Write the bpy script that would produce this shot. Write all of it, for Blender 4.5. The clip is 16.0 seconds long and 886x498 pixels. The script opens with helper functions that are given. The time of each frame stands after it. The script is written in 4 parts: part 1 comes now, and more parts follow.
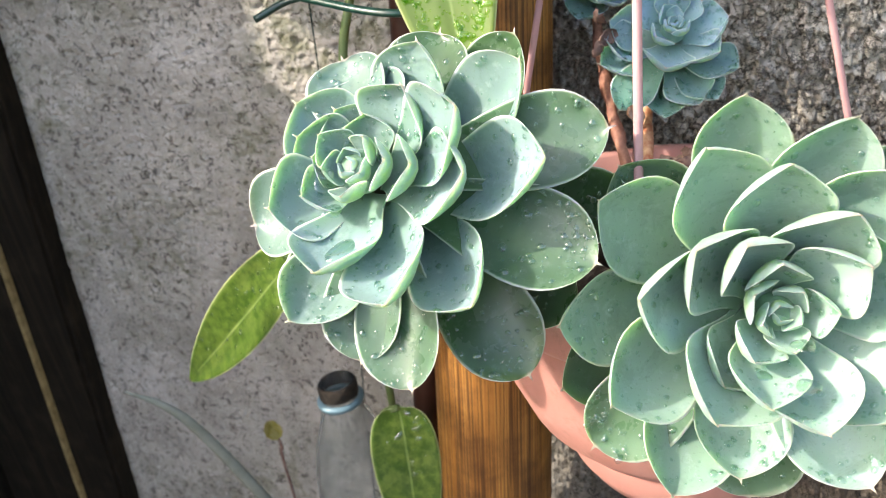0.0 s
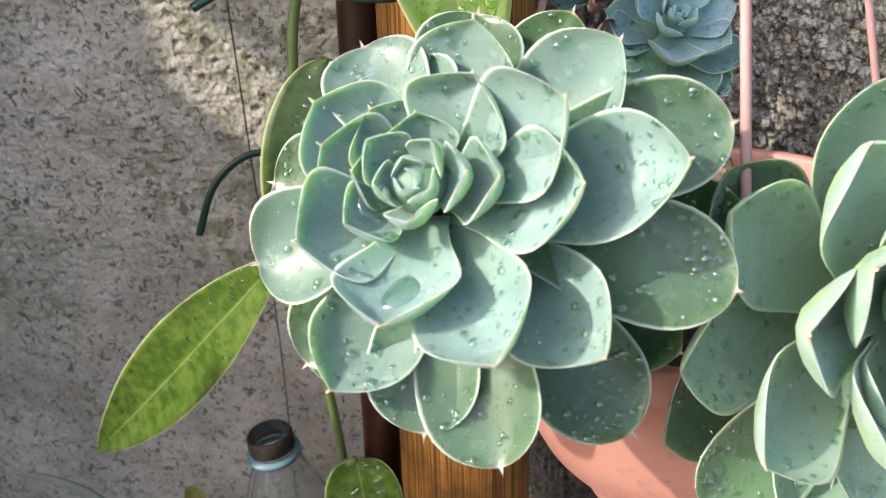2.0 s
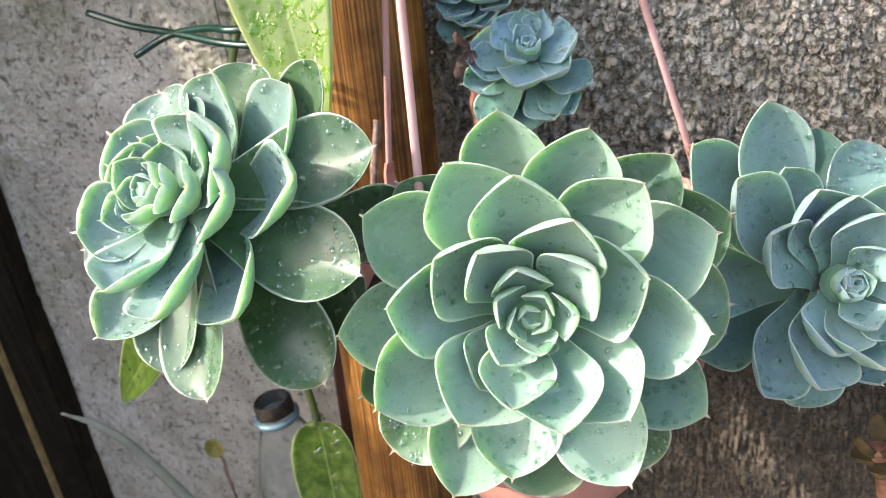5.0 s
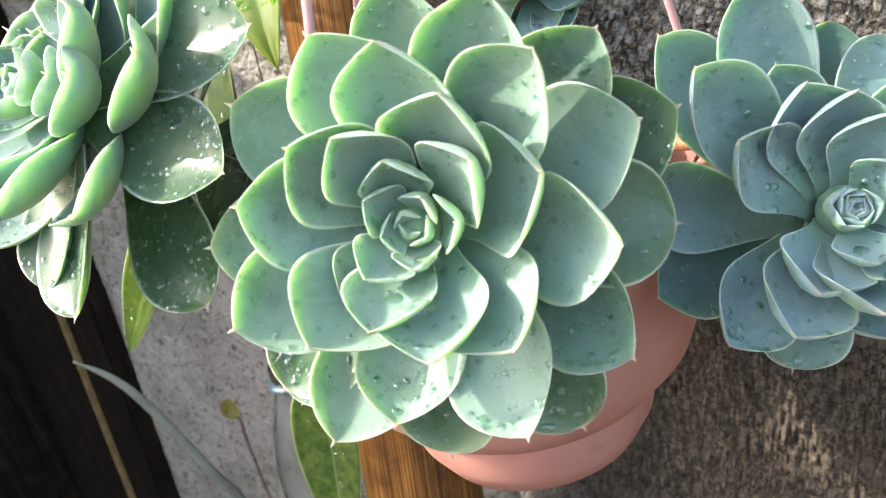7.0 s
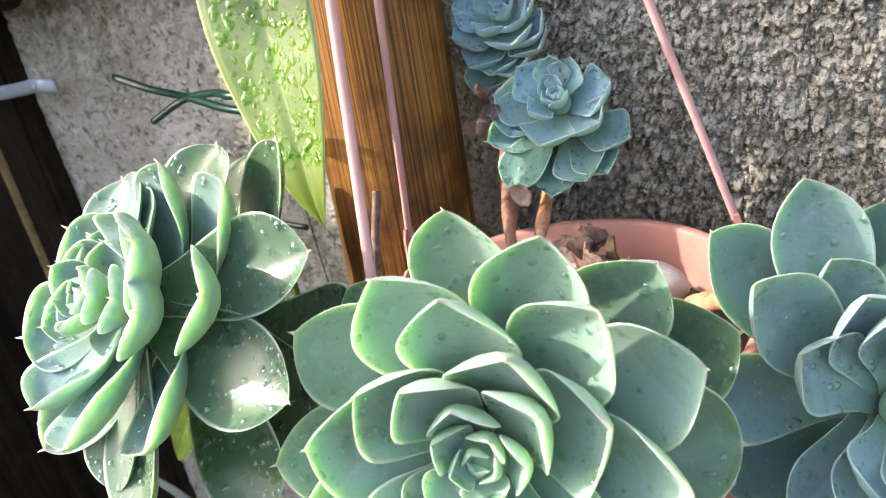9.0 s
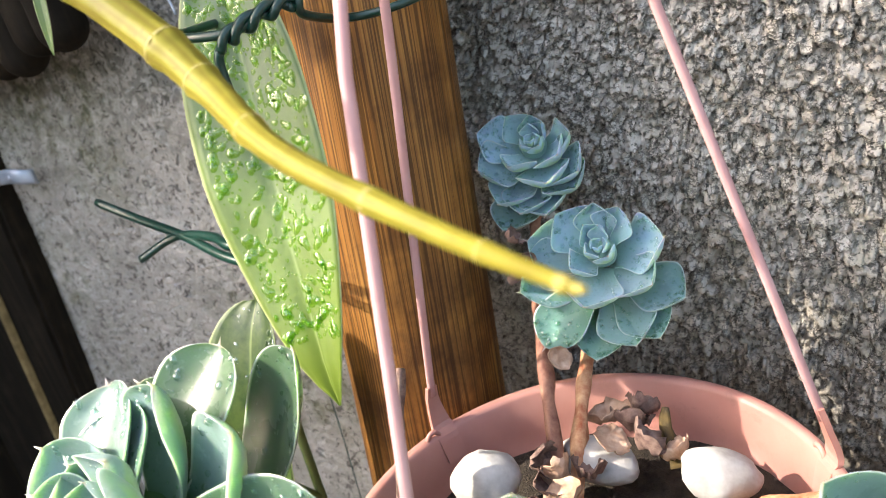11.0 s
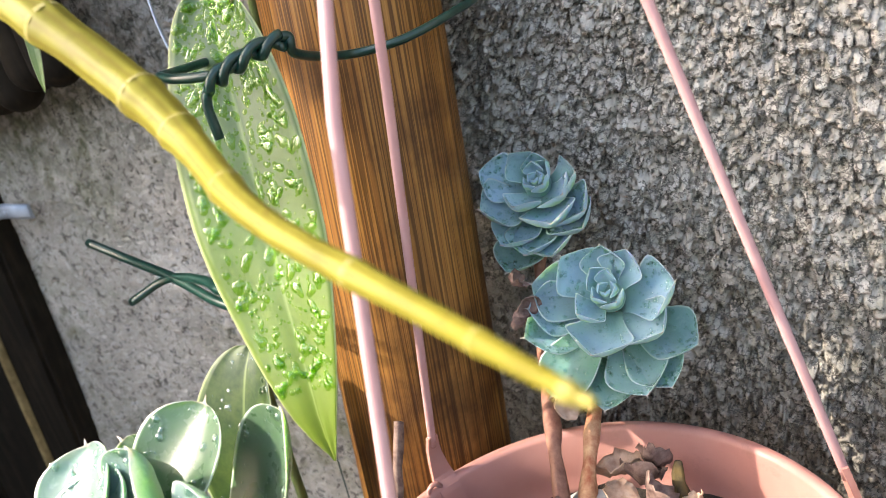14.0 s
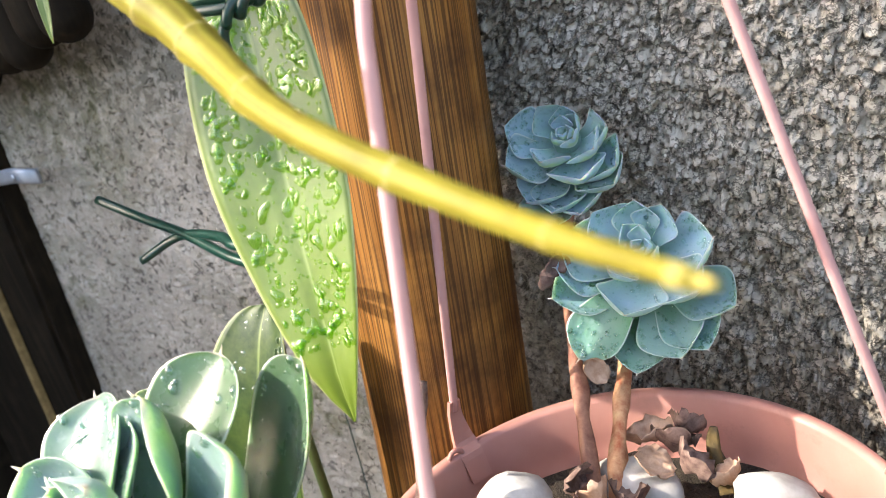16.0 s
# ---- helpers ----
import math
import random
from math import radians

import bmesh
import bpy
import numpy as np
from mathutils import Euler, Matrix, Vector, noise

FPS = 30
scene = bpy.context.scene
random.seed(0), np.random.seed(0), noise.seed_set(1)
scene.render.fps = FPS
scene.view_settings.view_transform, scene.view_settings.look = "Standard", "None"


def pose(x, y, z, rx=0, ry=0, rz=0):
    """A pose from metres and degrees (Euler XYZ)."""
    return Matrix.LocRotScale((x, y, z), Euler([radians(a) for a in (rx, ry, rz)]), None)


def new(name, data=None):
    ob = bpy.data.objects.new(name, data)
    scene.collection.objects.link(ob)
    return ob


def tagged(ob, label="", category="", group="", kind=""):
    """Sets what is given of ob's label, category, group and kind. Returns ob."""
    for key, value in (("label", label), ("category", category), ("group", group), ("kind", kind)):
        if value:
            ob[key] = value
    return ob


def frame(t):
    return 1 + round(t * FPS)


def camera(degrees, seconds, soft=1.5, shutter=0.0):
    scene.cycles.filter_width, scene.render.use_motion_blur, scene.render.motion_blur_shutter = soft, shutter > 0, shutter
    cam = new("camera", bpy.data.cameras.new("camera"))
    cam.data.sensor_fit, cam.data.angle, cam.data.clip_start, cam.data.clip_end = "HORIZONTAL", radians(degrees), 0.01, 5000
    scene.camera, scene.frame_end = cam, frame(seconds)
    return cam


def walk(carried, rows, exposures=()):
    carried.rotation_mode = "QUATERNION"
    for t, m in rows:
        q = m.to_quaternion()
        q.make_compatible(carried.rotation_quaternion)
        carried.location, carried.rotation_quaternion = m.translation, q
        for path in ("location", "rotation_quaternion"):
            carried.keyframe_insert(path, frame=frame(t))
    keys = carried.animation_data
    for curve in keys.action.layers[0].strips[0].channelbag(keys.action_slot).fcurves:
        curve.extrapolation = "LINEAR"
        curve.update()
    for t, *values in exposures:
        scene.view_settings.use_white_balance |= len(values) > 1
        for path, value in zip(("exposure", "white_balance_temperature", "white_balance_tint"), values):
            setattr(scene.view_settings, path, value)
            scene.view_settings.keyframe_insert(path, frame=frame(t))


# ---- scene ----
cam = camera(57.0, 16.0, soft=0.6)
cam.data.dof.use_dof, cam.data.dof.focus_distance, cam.data.dof.aperture_fstop = True, 0.29, 20.0
ROWS = [
    (0, 0.1152, -0.0021, 1.4408, 63.585, 8.907, 22.184),
    (0.5, 0.0632, 0.0109, 1.4406, 63.147, 8.164, 16.451),
    (1, 0.0332, 0.0323, 1.4421, 62.792, 7.541, 12.416),
    (1.5, 0.0218, 0.0338, 1.4391, 62.955, 6.998, 11.484),
    (2, 0.0349, 0.0319, 1.4270, 63.197, 6.919, 11.433),
    (2.5, 0.0484, 0.0265, 1.4249, 63.310, 6.932, 11.473),
    (3, 0.0713, 0.0247, 1.4349, 63.448, 7.630, 12.368),
    (3.5, 0.1016, 0.0214, 1.4387, 64.005, 8.594, 15.832),
    (4, 0.1430, 0.0111, 1.4316, 64.374, 9.067, 18.467),
    (4.5, 0.1763, 0.0092, 1.4282, 64.782, 10.182, 20.952),
    (5, 0.2001, 0.0182, 1.4297, 65.405, 11.701, 24.102),
    (5.2, 0.2078, 0.0235, 1.4257, 65.497, 12.066, 24.729),
    (7.3, 0.2501, 0.0737, 1.3713, 67.597, 13.794, 33.768),
    (7.5, 0.2613, 0.0736, 1.3761, 68.323, 14.047, 34.382),
    (8, 0.2716, 0.0723, 1.3764, 69.744, 14.462, 34.788),
    (8.5, 0.2657, 0.0796, 1.3948, 69.414, 15.018, 34.486),
    (9, 0.2289, 0.0907, 1.4285, 68.098, 16.010, 33.248),
    (9.5, 0.2039, 0.1041, 1.4583, 68.002, 16.546, 32.435),
    (10, 0.1893, 0.1105, 1.4727, 68.266, 16.305, 32.160),
    (10.2, 0.1910, 0.1172, 1.4708, 68.333, 16.001, 32.125),
    (12.3, 0.1862, 0.1488, 1.4714, 70.607, 15.887, 31.730),
    (12.5, 0.1877, 0.1472, 1.4680, 70.530, 15.912, 31.873),
    (13, 0.1877, 0.1485, 1.4696, 70.686, 16.031, 32.195),
    (13.5, 0.1844, 0.1528, 1.4740, 71.145, 16.161, 32.333),
    (14, 0.1837, 0.1530, 1.4728, 71.097, 16.186, 32.374),
    (14.5, 0.1851, 0.1496, 1.4709, 70.936, 16.095, 32.461),
    (15, 0.1834, 0.1475, 1.4684, 70.920, 16.215, 32.690),
    (15.5, 0.1756, 0.1501, 1.4676, 70.847, 15.909, 33.002),
    (16, 0.1699, 0.1558, 1.4603, 70.193, 15.878, 33.080),
]
STOPS, KELVIN, TINT = 2.18, 6950, 10
walk(cam, [(t, pose(x, y, z, rx, ry, rz)) for t, x, y, z, rx, ry, rz in ROWS], [(t, STOPS + d, KELVIN, TINT) for t, d in ((0.0, -0.02), (0.5, -0.2), (1.5, -0.42), (2.5, -0.38), (4.5, -0.04), (10.0, 0.15), (12.5, 0.25), (16.0, 0.25))])

# ---- world, sun, exposure ----
SUN_FROM = Vector((-0.62, -0.46, 0.64)).normalized()
world = bpy.data.worlds.new("yard_sky")
scene.world = world
world.use_nodes = True
wn = world.node_tree
sky = wn.nodes.new("ShaderNodeTexSky")
sky.sky_type = "NISHITA"
sky.sun_disc = False
sky.dust_density, sky.ozone_density = 3.0, 0.6
sky.sun_elevation = math.asin(SUN_FROM.z)
sky.sun_rotation = math.atan2(SUN_FROM.x, SUN_FROM.y)
wn.links.new(sky.outputs[0], wn.nodes["Background"].inputs[0])
wn.nodes["Background"].inputs[1].default_value = 0.15
sun = new("sun", bpy.data.lights.new("sun", "SUN"))
sun.data.energy, sun.data.angle, sun.data.color = 1.70, radians(0.6), (1.0, 0.95, 0.88)
sun.rotation_euler = SUN_FROM.to_track_quat("Z", "Y").to_euler()


# ---- materials ----
class Nodes:
    """A small writer for procedural materials."""

    def __init__(self, name):
        self.mat = bpy.data.materials.new(name)
        self.mat.use_nodes = True
        self.t = self.mat.node_tree
        self.b = self.t.nodes["Principled BSDF"]
        self.out = self.t.nodes["Material Output"]
        self.co = self.t.nodes.new("ShaderNodeTexCoord").outputs["Object"]

    def add(self, kind, **ins):
        n = self.t.nodes.new(kind)
        for k, v in ins.items():
            self.put(n.inputs[k.replace("_", " ")], v)
        return n

    def put(self, socket, v):
        if isinstance(v, bpy.types.NodeSocket):
            self.t.links.new(v, socket)
        else:
            socket.default_value = v

    def noise(self, scale, detail=3.0, rough=0.55, co=None, stretch=None, warp=0.0):
        co = co or self.co
        if stretch:
            m = self.add("ShaderNodeMapping", Scale=stretch)
            self.t.links.new(co, m.inputs["Vector"])
            co = m.outputs[0]
        n = self.add("ShaderNodeTexNoise", Scale=scale, Detail=detail, Roughness=rough, Distortion=warp)
        self.t.links.new(co, n.inputs["Vector"])
        return n.outputs["Fac"]

    def voronoi(self, scale, feature="F1", co=None):
        n = self.add("ShaderNodeTexVoronoi", Scale=scale)
        n.feature = feature
        self.t.links.new(co or self.co, n.inputs["Vector"])
        return n

    def ramp(self, fac, *stops):
        n = self.t.nodes.new("ShaderNodeValToRGB")
        e = n.color_ramp.elements
        while len(e) < len(stops):
            e.new(0.5)
        for el, (p, c) in zip(e, stops):
            el.position = p
            el.color = (*c, 1) if not isinstance(c, (int, float)) else (c, c, c, 1)
        self.t.links.new(fac, n.inputs[0])
        return n.outputs[0]

    def mix(self, fac, a, b, blend="MIX"):
        n = self.t.nodes.new("ShaderNodeMix")
        n.data_type, n.blend_type = "RGBA", blend
        for s, v in ((n.inputs[0], fac), (n.inputs[6], a), (n.inputs[7], b)):
            self.put(s, (*v, 1) if isinstance(v, tuple) and len(v) == 3 else v)
        return n.outputs[2]

    def math(self, op, a, b=0.0):
        n = self.t.nodes.new("ShaderNodeMath")
        n.operation = op
        self.put(n.inputs[0], a)
        self.put(n.inputs[1], b)
        return n.outputs[0]

    def bump(self, height, strength, distance, under=None):
        n = self.add("ShaderNodeBump", Strength=strength, Distance=distance, Height=height)
        if under is not None:
            self.t.links.new(under, n.inputs["Normal"])
        return n.outputs[0]

    def attr(self, name):
        n = self.t.nodes.new("ShaderNodeAttribute")
        n.attribute_name = name
        return n.outputs["Fac"]

    def rnd(self):
        return self.t.nodes.new("ShaderNodeObjectInfo").outputs["Random"]

    def set(self, **ins):
        for k, v in ins.items():
            self.put(self.b.inputs[k.replace("_", " ")], (*v, 1) if "Color" in k and isinstance(v, tuple) and len(v) == 3 else v)
        return self.mat


def concrete():
    m = Nodes("roughcast_concrete")
    big, mid, fine = m.noise(5, 4), m.noise(45, 5, 0.65), m.noise(420, 3, 0.6)
    grey = m.ramp(mid, (0.27, (0.45, 0.41, 0.35)), (0.5, (0.57, 0.525, 0.455)), (0.78, (0.66, 0.61, 0.535)))
    grain = m.voronoi(520)
    tone = m.ramp(m.math("FRACT", m.math("MULTIPLY", grain.outputs["Color"], 3.7)), (0.0, 0.0), (1.0, 1.0))
    grey = m.mix(m.math("MULTIPLY", tone, 0.14), grey, m.mix(0.75, grey, (0.16, 0.145, 0.13)))
    grey = m.mix(m.ramp(fine, (0.3, 0.0), (0.6, 1.0)), m.mix(0.18, grey, (0.10, 0.09, 0.08)), grey)
    speck = m.ramp(m.noise(150, 4, 0.68, warp=1.0), (0.565, 0.0), (0.59, 1.0))
    side = m.ramp(m.math("ADD", m.add("ShaderNodeSeparateXYZ", Vector=m.co).outputs[0], 0.5), (0.40, 0.1), (0.50, 0.95))
    grey = m.mix(m.math("MULTIPLY", speck, m.ramp(side, (0.1, 0.85), (0.9, 0.6))), grey, (0.07, 0.060, 0.05))
    cloudy = m.ramp(m.noise(16, 5, 0.65), (0.38, 1.0), (0.62, 0.0))
    grey = m.mix(m.math("MULTIPLY", m.math("SUBTRACT", 1.0, side), m.math("ADD", m.math("MULTIPLY", cloudy, 0.42), 0.0)), grey, (0.17, 0.15, 0.12))
    moss = m.math("MULTIPLY", m.ramp(big, (0.45, 0.0), (0.62, 1.0)), m.ramp(m.noise(90, 4), (0.42, 0.0), (0.62, 1.0)))
    col = m.mix(m.math("MULTIPLY", moss, 0.7), grey, (0.13, 0.135, 0.06))
    height = m.add("ShaderNodeSeparateXYZ", Vector=m.co).outputs[2]
    stain = m.ramp(m.math("ADD", m.math("SUBTRACT", height, 1.0), m.math("MULTIPLY", m.noise(22, 4, 0.6), 0.12)), (0.42, 0.0), (0.50, 1.0))
    stain = m.math("MULTIPLY", m.math("MULTIPLY", stain, m.math("SUBTRACT", 1.0, side)), m.ramp(m.noise(125, 4, 0.65, warp=0.6), (0.46, 0.0), (0.54, 1.0)))
    col = m.mix(m.math("MULTIPLY", stain, 0.6), col, (0.055, 0.058, 0.032))
    pale = m.math("MULTIPLY", m.ramp(m.noise(14, 3, 0.6, warp=0.5), (0.52, 0.0), (0.68, 1.0)), m.ramp(mid, (0.4, 0.0), (0.55, 1.0)))
    col = m.mix(m.math("MULTIPLY", pale, 0.3), col, (0.58, 0.56, 0.52))
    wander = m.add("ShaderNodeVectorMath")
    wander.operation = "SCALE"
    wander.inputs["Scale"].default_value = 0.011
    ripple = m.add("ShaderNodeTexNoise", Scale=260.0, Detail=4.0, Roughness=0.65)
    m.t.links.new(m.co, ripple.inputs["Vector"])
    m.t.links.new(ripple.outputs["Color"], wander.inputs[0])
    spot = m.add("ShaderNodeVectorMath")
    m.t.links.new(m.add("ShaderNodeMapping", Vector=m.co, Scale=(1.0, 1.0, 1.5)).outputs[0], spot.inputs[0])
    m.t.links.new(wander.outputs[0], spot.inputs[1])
    # Dark network on the flaky side: crevice shade put into the colour.
    crevice_shade = m.ramp(m.voronoi(170, "DISTANCE_TO_EDGE", spot.outputs[0]).outputs["Distance"], (0.06, 1.0), (0.09, 0.0))
    crevice_shade = m.math("MULTIPLY", crevice_shade, m.ramp(m.noise(120, 3), (0.42, 0.0), (0.50, 1.0)))
    col = m.mix(m.math("MULTIPLY", m.math("MULTIPLY", crevice_shade, side), 0.7), col, (0.05, 0.046, 0.04))
    # Dark dots: the shade of small pits, likewise painted in.
    pit = m.ramp(m.noise(330, 3, 0.6, stretch=(1.0, 1.0, 1.5)), (0.60, 0.0), (0.625, 1.0))
    col = m.mix(m.math("MULTIPLY", m.math("MULTIPLY", pit, side), 0.75), col, (0.06, 0.055, 0.048))
    # Brown damp stain low right, with the shade below the pot painted in.
    damp_shade_edge = m.math("ADD", m.add("ShaderNodeSeparateXYZ", Vector=m.co).outputs[2], m.math("MULTIPLY", m.noise(11, 5, 0.6), 0.16))
    damp = m.ramp(m.math("SUBTRACT", damp_shade_edge, 1.0), (0.25, 1.0), (0.39, 0.0))
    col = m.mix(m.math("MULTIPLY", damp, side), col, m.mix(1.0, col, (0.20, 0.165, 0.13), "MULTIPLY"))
    n1 = m.bump(fine, 0.8, 0.0011)
    n2 = m.bump(m.math("ADD", m.noise(330, 4, 0.7), m.math("MULTIPLY", m.voronoi(300, "SMOOTH_F1").outputs["Distance"], -0.8)), 0.9, 0.0022, n1)
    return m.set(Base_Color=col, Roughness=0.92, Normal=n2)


def bamboo():
    """Grain runs along the culm: its own coordinates come as attributes."""
    m = Nodes("stained_bamboo")
    m.co = m.add("ShaderNodeCombineXYZ", X=m.attr("gx"), Y=m.attr("gy"), Z=m.attr("gz")).outputs[0]
    fibre = m.noise(1.0, 2, 0.5, stretch=(1000, 1000, 9))
    fibre2 = m.noise(1.0, 3, 0.55, stretch=(420, 420, 5))
    blot = m.noise(19, 5, 0.65)
    col = m.ramp(fibre2, (0.28, (0.165, 0.067, 0.015)), (0.50, (0.262, 0.118, 0.027)), (0.72, (0.36, 0.175, 0.045)))
    col = m.mix(m.ramp(fibre, (0.44, 0.0), (0.53, 1.0)), m.mix(0.66, col, (0.025, 0.009, 0.003)), col)
    col = m.mix(m.math("MULTIPLY", m.ramp(blot, (0.48, 0.0), (0.66, 1.0)), 0.75), col, (0.040, 0.015, 0.006))
    return m.set(Base_Color=col, Roughness=m.ramp(blot, (0.3, 0.40), (0.7, 0.6)), Normal=m.bump(fibre, 0.6, 0.0006), Specular_IOR_Level=0.25)


def dark_wood():
    m = Nodes("dark_weathered_timber")
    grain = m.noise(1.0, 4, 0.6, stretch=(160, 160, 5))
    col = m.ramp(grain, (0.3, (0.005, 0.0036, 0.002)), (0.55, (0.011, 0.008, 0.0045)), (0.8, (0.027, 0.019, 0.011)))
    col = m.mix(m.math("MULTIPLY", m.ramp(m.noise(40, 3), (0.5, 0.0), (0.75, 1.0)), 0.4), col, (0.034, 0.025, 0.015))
    return m.set(Base_Color=col, Roughness=0.85, Specular_IOR_Level=0.15, Normal=m.bump(grain, 0.5, 0.001))


def pink_plastic():
    m = Nodes("faded_pink_plastic")
    col = m.mix(m.ramp(m.noise(30, 4), (0.3, 0.0), (0.75, 1.0)), (0.40, 0.180, 0.148), (0.49, 0.252, 0.212))
    dirt = m.math("MULTIPLY", m.ramp(m.noise(120, 5, 0.7), (0.54, 0.0), (0.68, 1.0)), m.ramp(m.noise(16, 3), (0.4, 0.0), (0.65, 1.0)))
    col = m.mix(m.math("MULTIPLY", dirt, 0.5), col, (0.20, 0.10, 0.075))
    return m.set(Base_Color=col, Roughness=m.ramp(m.noise(70, 4), (0.3, 0.38), (0.7, 0.55)), Normal=m.bump(m.noise(240, 3), 0.1, 0.0004), Subsurface_Weight=0.08, Subsurface_Radius=(0.004, 0.002, 0.0015), Subsurface_Scale=1.0)


def farina(name, young, old, margin, rough=0.5):
    """Waxy succulent leaf; margin attribute: pale rim and reddish tip; age attribute: from the heart to the outermost leaf."""
    m = Nodes(name)
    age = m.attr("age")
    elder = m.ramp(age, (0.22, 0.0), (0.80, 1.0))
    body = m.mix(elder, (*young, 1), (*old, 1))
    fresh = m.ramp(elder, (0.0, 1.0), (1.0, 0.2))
    body = m.mix(m.math("MULTIPLY", m.math("MULTIPLY", m.rnd(), 0.35), fresh), body, (0.13, 0.22, 0.14))
    clouds = m.ramp(m.noise(70, 4, 0.6), (0.3, 0.0), (0.72, 1.0))
    body = m.mix(m.math("MULTIPLY", m.math("MULTIPLY", clouds, 0.35), fresh), body, m.mix(0.5, body, (0.40, 0.52, 0.49)))
    wiped = m.ramp(m.noise(38, 5, 0.7, warp=1.2), (0.52, 0.0), (0.6, 1.0))
    body = m.mix(m.math("MULTIPLY", wiped, 0.3), body, m.mix(0.6, body, (0.04, 0.10, 0.05)))
    dust = m.math("MULTIPLY", m.ramp(m.noise(170, 4, 0.7), (0.55, 0.0), (0.72, 1.0)), m.ramp(elder, (0.3, 0.3), (1.0, 0.08)))
    body = m.mix(dust, body, (0.46, 0.56, 0.54))
    green = m.ramp(m.attr("along"), (0.0, 1.0), (0.6, 0.0))
    body = m.mix(m.math("MULTIPLY", green, 0.55), body, (0.075, 0.19, 0.05))
    # Greener leaf backs; their backlit glow is painted into this colour.
    body = m.mix(m.math("MULTIPLY", m.attr("under"), 0.6), body, (0.26, 0.40, 0.12))
    scuff = m.ramp(m.noise(900, 2, 0.5), (0.63, 0.0), (0.68, 1.0))
    body = m.mix(m.math("MULTIPLY", scuff, 0.15), body, (0.06, 0.09, 0.06))
    body = m.mix(m.ramp(m.attr("margin"), (0.93, 0.0), (0.99, 0.7)), body, margin)
    body = m.mix(m.ramp(m.attr("tip"), (0.4, 0.0), (1.0, 0.7)), body, (0.40, 0.30, 0.22))
    return m.set(Base_Color=body, Sheen_Weight=0.12, Sheen_Roughness=0.5, Roughness=m.math("SUBTRACT", m.ramp(clouds, (0.0, rough - 0.1), (1.0, rough + 0.08)), m.math("MULTIPLY", elder, 0.2)), Specular_IOR_Level=0.45,
                 Subsurface_Weight=0.62, Subsurface_Radius=(0.0032, 0.0045, 0.0020), Subsurface_Scale=1.0,
                 Normal=m.bump(m.noise(420, 3, 0.6), 0.12, 0.0004))


def glossy_leaf(name, dark, light, vary=0.5, rough=0.42, coat=0.2):
    m = Nodes(name)
    spots = m.ramp(m.noise(130, 4, 0.65), (0.38, 0.0), (0.64, 1.0))
    broad = m.ramp(m.attr("along"), (0.15, 0.0), (0.95, 1.0))
    col = m.mix(broad, (*dark, 1), (*light, 1))
    col = m.mix(m.math("MULTIPLY", spots, vary), col, m.mix(0.55, col, (0.36, 0.43, 0.10)))
    vein = m.ramp(m.attr("across"), (0.0, 1.0), (0.05, 0.0))
    col = m.mix(m.math("MULTIPLY", vein, 0.35), col, (0.30, 0.38, 0.14))
    col = m.mix(m.ramp(m.attr("margin"), (0.95, 0.0), (1.0, 0.7)), col, (0.45, 0.5, 0.25))
    return m.set(Base_Color=col, Roughness=rough, Specular_IOR_Level=0.35, Subsurface_Weight=0.15, Subsurface_Radius=(0.003, 0.005, 0.001), Subsurface_Scale=1.0,
                 Normal=m.bump(m.noise(260, 4, 0.6), 0.18, 0.0005), Coat_Weight=coat, Coat_Roughness=0.3)


def water(name, tint, least=0.10, most=0.9):
    """Clear water: mirrors its surroundings most towards its rim."""
    m = Nodes(name)
    rim = m.add("ShaderNodeLayerWeight", Blend=0.5).outputs["Facing"]
    # Tint stands in for how refraction darkens the leaf seen through a drop.
    clear = m.add("ShaderNodeBsdfTransparent", Color=(*tint, 1))
    gloss = m.add("ShaderNodeBsdfGlossy", Color=(1, 1, 1, 1), Roughness=0.08)
    skin = m.add("ShaderNodeMixShader", Fac=m.math("ADD", m.math("MULTIPLY", m.math("POWER", rim, 2.0), most), least))
    m.t.links.new(clear.outputs[0], skin.inputs[1])
    m.t.links.new(gloss.outputs[0], skin.inputs[2])
    m.t.links.new(skin.outputs[0], m.out.inputs["Surface"])
    return m.mat


def plain(name, a, b, scale, rough=0.6, metal=0.0, relief=0.3, depth=0.0006, **more):
    m = Nodes(name)
    f = m.noise(scale, 4, 0.6)
    col = m.mix(m.ramp(f, (0.3, 0.0), (0.72, 1.0)), (*a, 1), (*b, 1))
    return m.set(Base_Color=col, Roughness=rough, Metallic=metal, Normal=m.bump(m.noise(scale * 4, 3), relief, depth), **more)


def ribbed_cane():
    m = Nodes("yellow_cane")
    col = m.mix(m.ramp(m.noise(60, 4, 0.6), (0.3, 0.0), (0.72, 1.0)), (0.135, 0.116, 0.008), (0.245, 0.218, 0.024))
    col = m.mix(m.math("MULTIPLY", m.ramp(m.attr("groove"), (0.35, 0.0), (0.95, 1.0)), 0.6), col, (0.115, 0.082, 0.003))
    col = m.mix(m.ramp(m.noise(300, 3), (0.62, 0.0), (0.7, 0.5)), col, (0.13, 0.085, 0.01))
    return m.set(Base_Color=col, Roughness=0.6, Specular_IOR_Level=0.25, Normal=m.bump(m.noise(240, 3), 0.15, 0.0006))


CONCRETE, BAMBOO, TIMBER, PINK, WATER = concrete(), bamboo(), dark_wood(), pink_plastic(), water("water_drop", (0.76, 0.87, 0.83))
WET_GREEN = water("water_on_green_leaf", (0.76, 0.92, 0.46), 0.04, 0.42)
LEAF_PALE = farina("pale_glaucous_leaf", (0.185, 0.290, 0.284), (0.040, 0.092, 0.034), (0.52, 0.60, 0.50))
